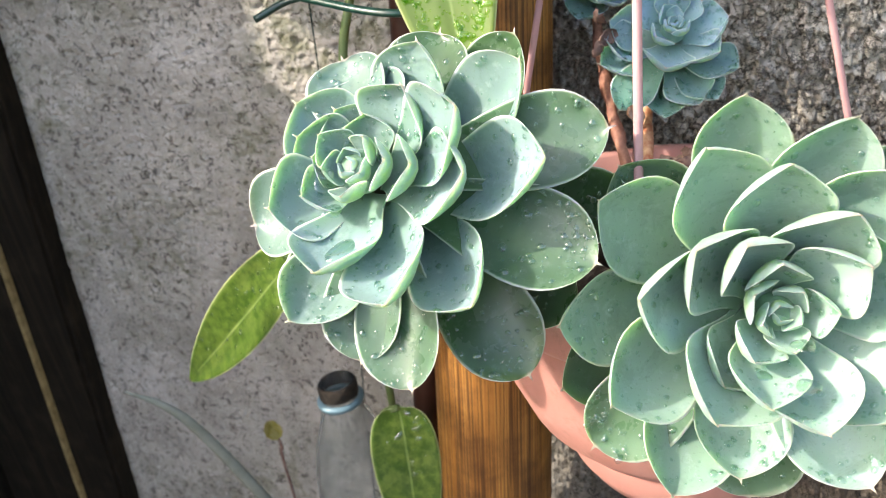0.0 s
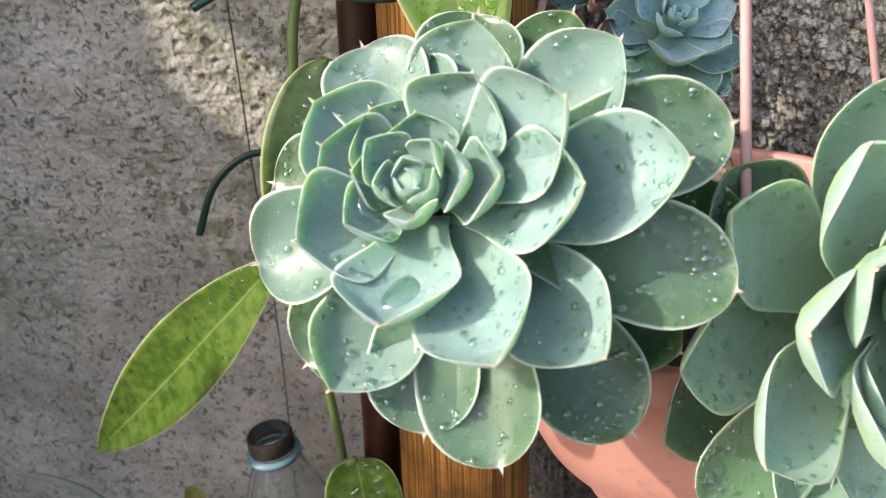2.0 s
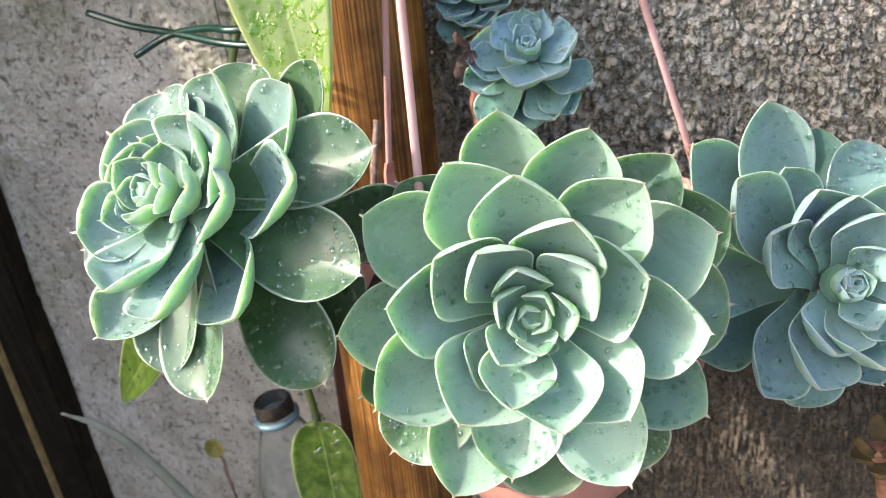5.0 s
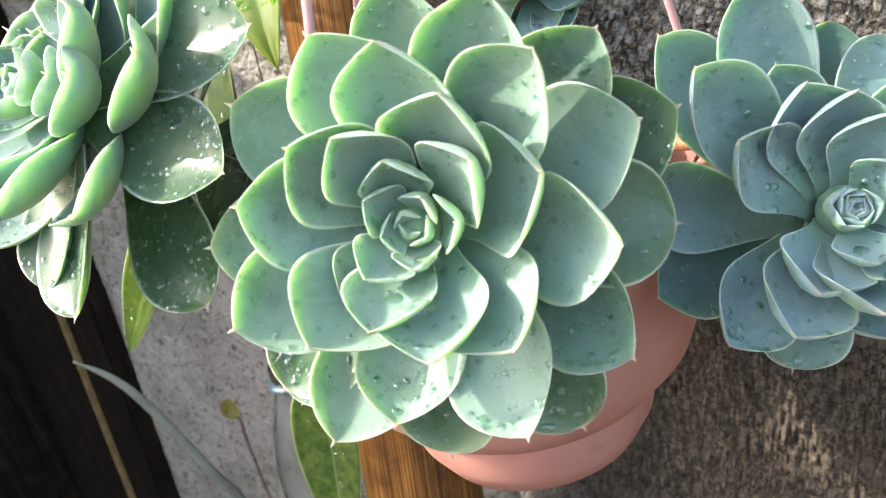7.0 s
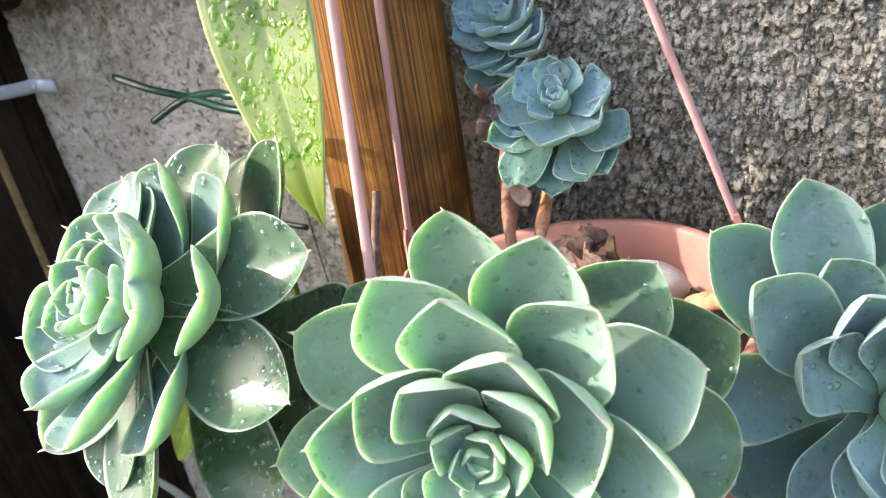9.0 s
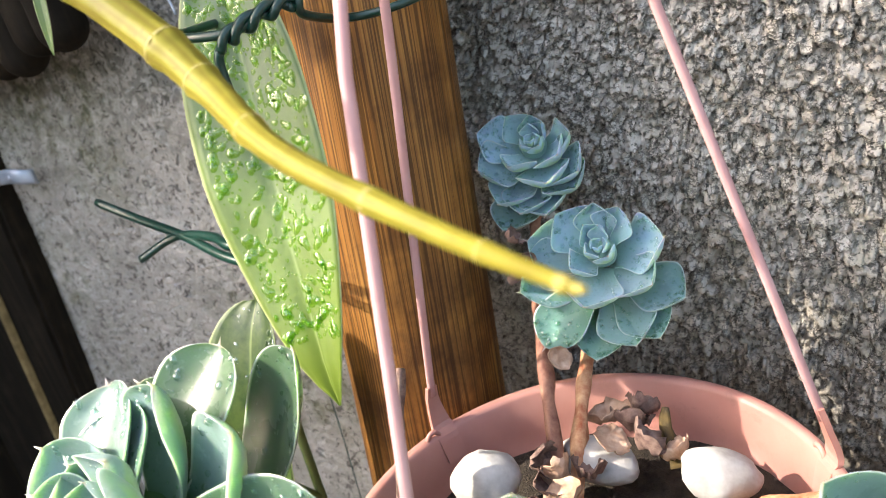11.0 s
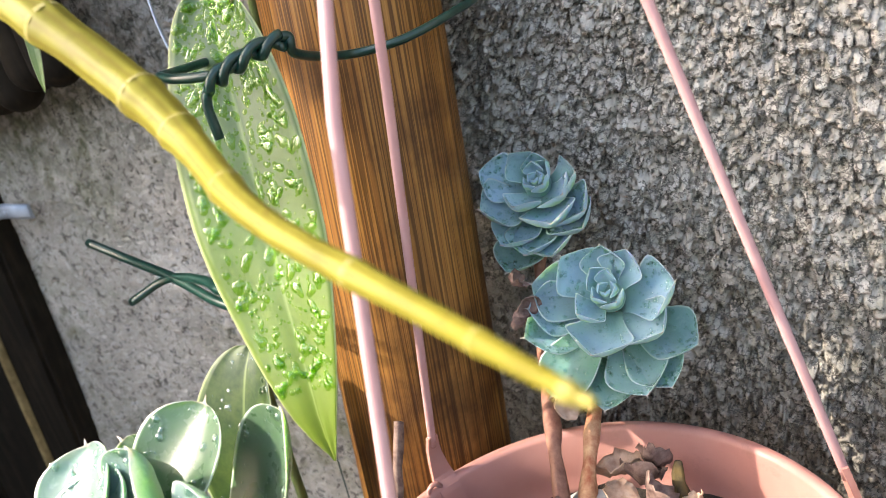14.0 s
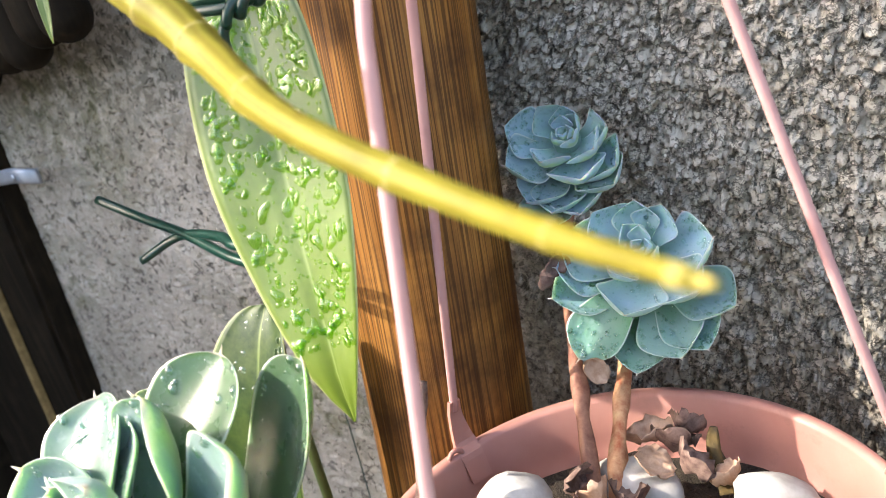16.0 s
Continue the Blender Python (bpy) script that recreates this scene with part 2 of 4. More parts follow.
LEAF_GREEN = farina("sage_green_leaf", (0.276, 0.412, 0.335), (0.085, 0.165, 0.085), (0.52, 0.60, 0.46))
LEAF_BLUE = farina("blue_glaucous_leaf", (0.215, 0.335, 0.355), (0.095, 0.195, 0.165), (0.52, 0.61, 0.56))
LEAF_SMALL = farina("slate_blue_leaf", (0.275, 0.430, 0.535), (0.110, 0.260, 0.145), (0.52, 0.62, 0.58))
# Upper half darker as in shade, lower half sunlit: both put into colour.
LEAF_HANG = glossy_leaf("wet_green_leaf", (0.060, 0.104, 0.040), (0.108, 0.165, 0.014), 0.06, 0.48, 0.3)
LEAF_MOTTLED = glossy_leaf("mottled_green_leaf", (0.036, 0.082, 0.007), (0.015, 0.043, 0.004), 0.35, 0.36, 0.06)
LEAF_DARK = glossy_leaf("dark_green_leaf", (0.010, 0.034, 0.004), (0.018, 0.052, 0.006), 0.16, 0.5, 0.0)
ROD_PINK = plain("pale_pink_plastic", (0.46, 0.245, 0.235), (0.54, 0.31, 0.30), 50, 0.5, relief=0.1)
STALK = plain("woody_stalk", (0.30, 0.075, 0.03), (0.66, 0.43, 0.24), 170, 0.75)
# Dark copy of STALK: shade between the rosette leaves is put into its colour.
STALK_SHADED = plain("stalk_with_painted_shade", (0.035, 0.024, 0.014), (0.09, 0.06, 0.035), 150, 0.85)
STALK_RED = plain("reddish_stalk", (0.14, 0.045, 0.03), (0.38, 0.19, 0.12), 170, 0.7)
CANE = ribbed_cane()
SHEATH = plain("papery_sheath", (0.24, 0.20, 0.03), (0.36, 0.31, 0.12), 150, 0.8)
GREEN_WIRE = plain("green_plastic_coat", (0.003, 0.021, 0.015), (0.006, 0.040, 0.029), 200, 0.3, relief=0.1)
STEEL = plain("galvanised_steel", (0.30, 0.34, 0.39), (0.44, 0.48, 0.54), 80, 0.4, 0.35)
BAMBOO_DARK = plain("dark_red_bamboo", (0.016, 0.005, 0.0028), (0.048, 0.015, 0.007), 40, 0.5, Specular_IOR_Level=0.3)
LIT_EDGE = plain("lit_edge_timber", (0.16, 0.11, 0.04), (0.34, 0.25, 0.11), 120, 0.7)
SOIL = plain("dark_potting_soil", (0.018, 0.013, 0.009), (0.06, 0.045, 0.03), 300, 0.95, relief=0.9, depth=0.002)
PEBBLE = plain("white_pebble", (0.30, 0.27, 0.235), (0.60, 0.585, 0.565), 75, 0.55)
DRY = plain("dry_leaf", (0.07, 0.032, 0.027), (0.30, 0.20, 0.16), 240, 0.85)
HUSK = plain("pale_papery_husk", (0.36, 0.20, 0.12), (0.62, 0.44, 0.32), 200, 0.8)
GROUND = plain("packed_earth", (0.08, 0.065, 0.05), (0.16, 0.13, 0.10), 12, 0.95, relief=0.8, depth=0.01)
PET = plain("clear_plastic", (0.80, 0.83, 0.83), (0.90, 0.93, 0.93), 40, 0.05, Transmission_Weight=0.97, IOR=1.12)
RING_BLUE = plain("pale_blue_plastic", (0.11, 0.20, 0.24), (0.16, 0.26, 0.30), 60, 0.4)
OLIVE = plain("olive_withered_plant", (0.040, 0.026, 0.010), (0.13, 0.085, 0.022), 220, 0.85)
GRASS = plain("grey_green_blade", (0.11, 0.125, 0.10), (0.18, 0.195, 0.165), 60, 0.6)


# ---- building helpers ----
def mesh_of(name, verts, faces, smooth=True, layers=None):
    me = bpy.data.meshes.new(name)
    me.from_pydata([tuple(v) for v in verts], [], faces)
    if smooth:
        me.polygons.foreach_set("use_smooth", [True] * len(me.polygons))
    for key, vals in (layers or {}).items():
        me.attributes.new(key, "FLOAT", "POINT").data.foreach_set("value", [float(v) for v in vals])
    me.validate()
    me.update()
    return me


def obj(name, me, mat, parent=None, label=""):
    if mat and not me.materials:
        me.materials.append(mat)
    ob = new(name, me)
    if parent:
        ob.parent = parent
    return tagged(ob, label=label)


def empty(name, at=(0, 0, 0)):
    e = new(name)
    e.location = at
    e.empty_display_size = 0.02
    bpy.context.view_layer.update()
    return e


def local(ob, parent):
    """Hang ob, built in world places, under parent, which stands at its own place."""
    ob.parent = parent
    ob.matrix_parent_inverse = Matrix.Translation(parent.location).inverted()
    return ob


def smooth_line(points, n):
    """Catmull-Rom through the points."""
    pts = [Vector(p) for p in points]
    pts = [2 * pts[0] - pts[1], *pts, 2 * pts[-1] - pts[-2]]
    out, segs = [], len(pts) - 3
    for i in range(n + 1):
        f = min(i / n * segs, segs - 1e-6)
        k, u = int(f), f - int(f)
        a, b, c, d = pts[k : k + 4]
        out.append(0.5 * (2 * b + (c - a) * u + (2 * a - 5 * b + 4 * c - d) * u * u + (3 * b - a - 3 * c + d) * u**3))
    return out


def tube_data(path, radius, sides=12, cap=True, flat=1.0, wobble=0.0):
    """Verts and faces of a tube; radius is a number or a function of 0..1."""
    verts, faces, n = [], [], len(path)
    side = None
    for i, p in enumerate(path):
        d = (path[min(i + 1, n - 1)] - path[max(i - 1, 0)]).normalized()
        if side is None:
            side = d.orthogonal().normalized()
        side = (side - d * side.dot(d)).normalized()
        up = d.cross(side)
        r = radius(i / (n - 1)) if callable(radius) else radius
        for k in range(sides):
            a = 2 * math.pi * k / sides
            w = 1 + wobble * noise.noise(Vector((p.x * 90 + k, p.y * 90, p.z * 90)))
            verts.append(p + (side * math.cos(a) + up * math.sin(a) * flat) * r * w)
    for i in range(n - 1):
        for k in range(sides):
            a, b = i * sides + k, i * sides + (k + 1) % sides
            faces.append((a, b, b + sides, a + sides))
    if cap:
        faces.append(tuple(range(sides - 1, -1, -1)))
        faces.append(tuple(range((n - 1) * sides, n * sides)))
    return verts, faces


def tube(name, points, radius, mat, parent=None, label="", n=40, sides=12, flat=1.0, wobble=0.0):
    v, f = tube_data(smooth_line(points, n), radius, sides, True, flat, wobble)
    return obj(name, mesh_of(name, v, f), mat, parent, label)


def lathe(name, profile, mat, parent=None, label="", steps=96, centre=(0, 0)):
    verts, faces, n = [], [], len(profile)
    for k in range(steps):
        a = 2 * math.pi * k / steps
        for r, z in profile:
            verts.append((centre[0] + r * math.cos(a), centre[1] + r * math.sin(a), z))
    for k in range(steps):
        for i in range(n - 1):
            a, b = k * n + i, ((k + 1) % steps) * n + i
            faces.append((a, b, b + 1, a + 1))
    return obj(name, mesh_of(name, verts, faces), mat, parent, label)


def lump(name, at, size, mat, seed, rough=0.2, parent=None, label="", sub=3, turn=(0, 0, 0)):
    """A pebble-like body with uneven sides."""
    bm = bmesh.new()
    bmesh.ops.create_icosphere(bm, subdivisions=sub, radius=1.0)
    rot = Euler([radians(a) for a in turn]).to_matrix()
    for v in bm.verts:
        w = 1 + rough * noise.noise(v.co * 1.3 + Vector((seed * 7.1, seed, 0))) + rough * 0.3 * noise.noise(v.co * 4 + Vector((0, seed, 3)))
        v.co = rot @ Vector((v.co.x * size[0], v.co.y * size[1], v.co.z * size[2])) * w + Vector(at)
    me = bpy.data.meshes.new(name)
    bm.to_mesh(me)
    bm.free()
    me.polygons.foreach_set("use_smooth", [True] * len(me.polygons))
    return obj(name, me, mat, parent, label)


def box(name, lo, hi, mat, parent=None, bevel=0.002, label=""):
    bm = bmesh.new()
    bmesh.ops.create_cube(bm, size=1.0)
    for v in bm.verts:
        v.co = Vector([lo[i] + (v.co[i] + 0.5) * (hi[i] - lo[i]) for i in range(3)])
    if bevel:
        bmesh.ops.bevel(bm, geom=bm.edges[:], offset=bevel, segments=2, affect="EDGES")
    me = bpy.data.meshes.new(name)
    bm.to_mesh(me)
    bm.free()
    return obj(name, me, mat, parent, label)


# ---- setting: wall and ground ----
WALL_Y = 0.484


def roughcast_wall():
    xs = [-3.0, -1.5, -0.9, *np.arange(-0.62, -0.10, 0.0020), *np.arange(-0.10, 0.26, 0.00095), *np.arange(0.26, 0.46, 0.004), 0.8, 1.5, 3.0]
    zs = [0.0, 0.4, 0.7, *np.arange(0.86, 1.13, 0.003), *np.arange(1.13, 1.5, 0.00095), *np.arange(1.5, 1.64, 0.004), 1.8, 2.2, 2.8]
    nx, nz = len(xs), len(zs)
    verts = []
    shift = Vector((5, 0, 0))
    for z in zs:
        for x in xs:
            p = Vector((x, 0.0, z))
            coarse = min(max((x + 0.10) / 0.09, 0.0), 1.0)
            if coarse > 0:
                q = Vector((p.x * 165, 0.0, p.z * 250)) + noise.noise_vector(p * 230) * 0.6
                far, near = noise.voronoi(q)
                flake = noise.cell_vector(near[0] * 7.3)
                tilt = (q - near[0]).dot(flake)
                step = min(1.0, (far[1] - far[0]) * 4.5)
                crumb = noise.noise(p * 470 + shift)
                lift = 0.0075 * step * (0.45 + 0.55 * flake.x) + 0.0026 * tilt * step + 0.0016 * crumb + 0.0022 * noise.noise(p * 60)
            else:
                lift = 0.0
            flat = 0.0
            if coarse < 1:
                pit = max(0.0, noise.noise(p * 190 + shift) - 0.30)
                flat = 0.0012 * noise.noise(p * 150) + 0.0007 * noise.noise(p * 380) - 0.010 * pit
            out = coarse * lift + (1 - coarse) * flat
            verts.append((x, WALL_Y - out - 0.003 * noise.noise(p * 9), z - 0.7 * coarse * max(lift, 0.0)))
    faces = [(j * nx + i, j * nx + i + 1, (j + 1) * nx + i + 1, (j + 1) * nx + i) for j in range(nz - 1) for i in range(nx - 1)]
    k = len(verts)
    verts += [(xs[0], WALL_Y + 0.15, zs[0]), (xs[-1], WALL_Y + 0.15, zs[0]), (xs[-1], WALL_Y + 0.15, zs[-1]), (xs[0], WALL_Y + 0.15, zs[-1])]
    faces += [(k, k + 3, k + 2, k + 1), (0, nx * (nz - 1), k + 3, k), (nx - 1, k + 1, k + 2, nx * nz - 1), ((nz - 1) * nx, nx * nz - 1, k + 2, k + 3)]
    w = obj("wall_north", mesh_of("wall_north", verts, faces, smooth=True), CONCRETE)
    tagged(w, "grey roughcast concrete wall with mossy stains", "wall", kind="structure")


roughcast_wall()
# Wall added out of view behind the camera to cut the low skylight.
south = obj("wall_south", mesh_of("wall_south", [(x, y, z) for x in (-3.0, 3.0) for y in (-4.15, -4.0) for z in (0.0, 2.3)], [(0, 1, 3, 2), (4, 6, 7, 5), (0, 4, 5, 1), (2, 3, 7, 6), (1, 5, 7, 3), (0, 2, 6, 4)], smooth=False), CONCRETE)
tagged(south, "unseen plain concrete wall added to block low skylight", "wall", kind="structure")
ground = obj("ground", mesh_of("ground", [(-600, -600, 0), (600, -600, 0), (600, 600, 0), (-600, 600, 0)], [(0, 1, 2, 3)]), GROUND)
tagged(ground, "packed brown earth of the yard", "ground", kind="structure")


# ---- poles and timber ----
def bamboo_pole(name, foot, head, radius, nodes, label, mat=BAMBOO):
    foot, head = Vector(foot), Vector(head)
    axis = head - foot
    e = empty(name, foot)
    n = 90

    def rad(u):
        z = foot.z + axis.z * u
        swell = sum(math.exp(-(((z - q) / 0.0035) ** 2)) for q in nodes)
        dip = sum(math.exp(-(((z - q + 0.006) / 0.003) ** 2)) for q in nodes)
        return radius * (1 + 0.035 * swell - 0.02 * dip)

    path = [foot + axis * (i / n) for i in range(n + 1)]
    def grain(verts):
        own = [p - (foot + axis * ((p.z - foot.z) / axis.z)) for p in verts]
        return {"gx": [q.x for q in own], "gy": [q.y for q in own], "gz": [p.z for p in verts]}

    v, f = tube_data(path, rad, 56, True)
    culm = local(obj("culm", mesh_of("culm", v, f, True, grain(v)), mat), e)
    culm["label"] = "brown stained bamboo culm"
    for q in nodes:
        u = (q - foot.z) / axis.z
        c = foot + axis * u
        w = (axis.normalized() * 0.0016)
        v, f = tube_data([c - w, c, c + w], lambda s: radius * 1.037 + 0.0006 * (1 - abs(2 * s - 1)), 56, False)
        local(obj("node_ring", mesh_of("node_ring", v, f, True, grain(v)), mat), e)
    return tagged(e, label, "pole")


bamboo_pole("bamboo_pole", (-0.1430, 0.2660, 0.0), (-0.0262, 0.4420, 1.62), 0.0370, (0.92,), "thick brown stained bamboo pole leaning beside wall")
bamboo_pole("bamboo_stake", (-0.215, 0.300, 0.0), (-0.076, 0.462, 1.62), 0.0120, (0.95, 1.22, 1.47), "thin dark red bamboo stake behind the pole", BAMBOO_DARK)


def timber_post(name, x0, x1, y0, y1, label):
    e = empty(name, ((x0 + x1) / 2, (y0 + y1) / 2, 0))
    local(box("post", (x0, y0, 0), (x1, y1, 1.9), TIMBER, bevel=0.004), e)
    return tagged(e, label, "post")


post = timber_post("timber_post", -0.68, -0.505, 0.462, 0.488, "dark weathered timber post standing before wall")
local(box("batten", (-0.68, 0.455, 0), (-0.565, 0.4615, 1.9), TIMBER, bevel=0.0015), post)
# Pale strip beside the batten: its edge catching light, put into the colour.
local(box("worn_edge", (-0.5648, 0.4545, 0), (-0.5600, 0.4615, 1.9), LIT_EDGE, bevel=0.001), post)["label"] = "pale strip painted as a lit timber edge"
for piece in post.children:
    for v in piece.data.vertices:
        v.co.x += 0.13 * (v.co.z - 1.28)
# Added unseen boards shade the wall; their openings shape the sun patches.
fence = empty("timber_fence", (-0.70, 0.30, 0))
boards = [(0.440 - 0.051 * k, 0.489 - 0.051 * k, ((0, 2.6),)) for k in range(7)]
boards += [(0.105, 0.132, ((0, 2.6),)), (0.040, 0.103, ((0, 1.84), (1.93, 2.6))), (-0.014, 0.038, ((0, 2.6),)), (-0.065, -0.016, ((0, 1.63), (1.76, 2.6))), (-0.112, -0.067, ((0, 1.69), (1.85, 2.6))), (-0.130, -0.114, ((0, 1.78), (1.90, 2.6))),
           (-0.180, -0.132, ((0, 1.85), (2.20, 2.6))), (-0.208, -0.182, ((0, 1.95), (2.165, 2.6))), (-0.260, -0.210, ((0, 1.95), (2.195, 2.6)))]
for y0, y1, spans in boards:
    for z0, z1 in spans:
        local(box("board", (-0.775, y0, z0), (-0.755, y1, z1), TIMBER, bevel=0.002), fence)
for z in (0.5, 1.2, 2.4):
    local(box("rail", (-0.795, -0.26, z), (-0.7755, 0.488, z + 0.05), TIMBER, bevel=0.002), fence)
tagged(fence, "unseen timber boards added to shade wall and shape sun patches", "fence")


def steel_bracket():
    path = smooth_line([(-0.554, 0.4510, 1.404), (-0.457, 0.4505, 1.401), (-0.430, 0.4505, 1.401), (-0.416, 0.4525, 1.399), (-0.410, 0.4590, 1.396)], 28)
    verts, faces = [], []
    for i, p in enumerate(path):
        for dy, dz in ((-0.0014, -0.0055), (-0.0024, -0.003), (-0.0024, 0.003), (-0.0014, 0.0055), (0.0010, 0.0055), (0.0010, -0.0055)):
            verts.append(p + Vector((0, dy, dz)))
    for i in range(len(path) - 1):
        faces += [(i * 6 + k, i * 6 + (k + 1) % 6, i * 6 + 6 + (k + 1) % 6, i * 6 + 6 + k) for k in range(6)]
    faces += [tuple(range(5, -1, -1)), tuple(len(verts) - 6 + k for k in range(6))]
    e = empty("steel_bracket", path[0])
    local(obj("strap", mesh_of("strap", verts, faces), STEEL), e)
    local(lump("rivet", (-0.4238, 0.4475, 1.4000), (0.0022, 0.0012, 0.0022), STEEL, 1, 0.05), e)
    return tagged(e, "bent galvanised steel strap bracket on timber post", "bracket")


steel_bracket()


def bamboo_screen():
    e = empty("bamboo_screen", (-0.25, 0.43, 1.47))
    places = [(-0.2480 - 0.0305 * i, 0.425 + 0.004 * i, 1.472 - 0.002 * i + 0.004 * math.sin(i * 2.1)) for i in range(9)]
    for x, y, low in places:
        dome = [(1 - math.cos(q), math.sin(q)) for q in np.linspace(0.12, math.pi / 2, 9)]
        steps = [(low + 0.0146 * h, 0.0146 * r) for h, r in dome] + [(low + 0.05 + 0.05 * k, 0.0146) for k in range(9)]
        path = [Vector((x, y, z)) for z, _ in steps]
        v, f = tube_data(path, lambda u: steps[round(u * (len(steps) - 1))][1], 24, True)
        local(obj("cane", mesh_of("cane", v, f), TIMBER), e)
    return tagged(e, "hanging screen of dark bamboo canes", "screen")


bamboo_screen()


# ---- hanging pot ----
POT = Vector((0.0620, 0.3300))
RIM_Z, RIM_R = 1.277, 0.0905
APEX = Vector((0.066, 0.344, 1.61))


def sag(x, y):
    """The pot hangs a little askew."""
    return -0.022 * (x - POT.x) + 0.030 * (y - POT.y)


def hanging_pot():
    e = empty("hanging_pot", (POT.x, POT.y, 1.15))
    outer = [(0.0, -0.096), (0.050, -0.096), (0.062, -0.092), (0.073, -0.079), (0.0805, -0.059), (0.084, -0.034), (0.0845, -0.018), (0.0895, -0.016), (0.0908, -0.013), (0.0910, -0.002), (0.0900, 0.0002), (0.0868, 0.0002), (0.0857, -0.0015), (0.0835, -0.018), (0.080, -0.037), (0.0, -0.037)]
    outer = [(r, RIM_Z + z) for r, z in outer]
    bowl = local(lathe("bowl", outer, PINK, centre=POT), e)
    bowl["label"] = "faded pink plastic bowl with rolled rim"
    dish = [(r, RIM_Z + z) for r, z in ((0.0, -0.126), (0.040, -0.126), (0.047, -0.123), (0.0535, -0.112), (0.056, -0.100), (0.0562, -0.090), (0.0545, -0.089), (0.0, -0.089))]
    saucer = local(lathe("drip_saucer", dish, PINK, centre=POT, steps=72), e)
    saucer["label"] = "pink plastic drip saucer"
    for v in (*bowl.data.vertices, *saucer.data.vertices):
        v.co.z += sag(v.co.x, v.co.y)
    for low, high in (((0.1352, 0.3792), (0.1037, 0.3734)), ((-0.0200, 0.3690), (0.0249, 0.3557)), ((0.0652, 0.2380), (0.0634, 0.2846))):
        out = (Vector(low) - POT).normalized()
        rim = Vector((*(POT + out * RIM_R), RIM_Z - 0.006 + sag(*low)))
        foot, high = Vector((*low, RIM_Z + 0.012 + sag(*low))), Vector((*high, 1.45))
        if low[1] > 0.3:
            away, tang, up = out.to_3d(), Vector((-out.y, out.x, 0)), Vector((0, 0, 1))
            lean = (foot - high).normalized()
            path = smooth_line([foot - lean * 0.010, foot - lean * 0.002, rim - away * 0.001 + up * 0.009, rim - away * 0.0045 + up * 0.0035, rim - away * 0.0075 - up * 0.007], 14)
            verts, faces = [], []
            for i, p in enumerate(path):
                w = float(np.interp(i, (0, 4, 8, 14), (0.0022, 0.0030, 0.0050, 0.0046)))
                verts += [p + tang * a * w + away * c * 0.0011 for a, c in ((-1, -1), (1, -1), (1, 1), (-1, 1))]
                if i:
                    faces += [(4 * i - 4 + k, 4 * i - 4 + (k + 1) % 4, 4 * i + (k + 1) % 4, 4 * i + k) for k in range(4)]
            faces += [(3, 2, 1, 0), tuple(len(verts) - 4 + k for k in range(4))]
            local(obj("clip", mesh_of("clip", verts, faces, False), PINK), e)["label"] = "flat pink clip hooked over rim"
            ear = rim - away * 0.0035 + up * 0.005 + tang * 0.0062
            loop = [ear + (tang * math.cos(q) + up * math.sin(q)) * 0.0030 for q in np.linspace(0, 2 * math.pi, 21)]
            v, f = tube_data(loop, 0.0011, 8, False)
            local(obj("eyelet", mesh_of("eyelet", v, f), PINK), e)
        v, f = tube_data([*([] if low[1] > 0.3 else [rim]), *[foot.lerp(high, u) for u in np.linspace(0.03, 1.0, 30)], APEX], 0.0017, 10, True, 0.8)
        local(obj("hanger_rod", mesh_of("hanger_rod", v, f), ROD_PINK), e)["label"] = "thin pink plastic hanger rod"
    v, f = tube_data(smooth_line([APEX + Vector((0, 0, -0.01)), APEX + Vector((0, 0, 0.04)), APEX + Vector((0.015, 0, 0.06)), APEX + Vector((0.03, 0, 0.04))], 24), 0.003, 10)
    local(obj("hook", mesh_of("hook", v, f), PINK), e)
    return tagged(e, "faded pink plastic hanging bowl with three rods", "plant pot")


hanging_pot()


def soil_bed():
    verts, faces, rings, steps = [(POT.x, POT.y, RIM_Z - 0.022)], [], 26, 72
    for i in range(1, rings + 1):
        r = 0.0815 * i / rings
        for k in range(steps):
            a = 2 * math.pi * k / steps
            p = Vector((POT.x + r * math.cos(a), POT.y + r * math.sin(a), 0))
            verts.append((p.x, p.y, RIM_Z - 0.025 + sag(p.x, p.y) + 0.004 * noise.noise(p * 120) + 0.002 * noise.noise(p * 330)))
    for k in range(steps):
        faces.append((0, 1 + k, 1 + (k + 1) % steps))
    for i in range(rings - 1):
        for k in range(steps):
            a, b = 1 + i * steps + k, 1 + i * steps + (k + 1) % steps
            faces.append((a, a + steps, b + steps, b))
    tagged(obj("potting_soil", mesh_of("potting_soil", verts, faces), SOIL), "dark damp potting soil inside the pink bowl", "soil", kind="stuff")


soil_bed()
for at, size, sd, turn in (((0.0179, 0.3427, 1.2771), (0.0135, 0.011, 0.0125), 1, (0, 0, 10)), ((0.0515, 0.3723, 1.2705), (0.0165, 0.011, 0.0075), 2, (0, 10, 0)), ((0.0989, 0.3701, 1.2715), (0.0135, 0.011, 0.0105), 3, (0, 20, 30)),
                           ((0.0458, 0.3276, 1.2718), (0.014, 0.011, 0.008), 5, (0, 0, 20))):
    tagged(lump("pebble", at, size, PEBBLE, sd, 0.22, turn=turn), "smooth white pebble lying on potting soil", "pebble", group="pebbles in the pot")


# ---- succulents ----
random.seed(4)
LEAF_ROWS = np.array([0, 0.07, 0.15, 0.24, 0.33, 0.42, 0.51, 0.59, 0.67, 0.74, 0.80, 0.855, 0.90, 0.935, 0.962, 0.982, 1.0])


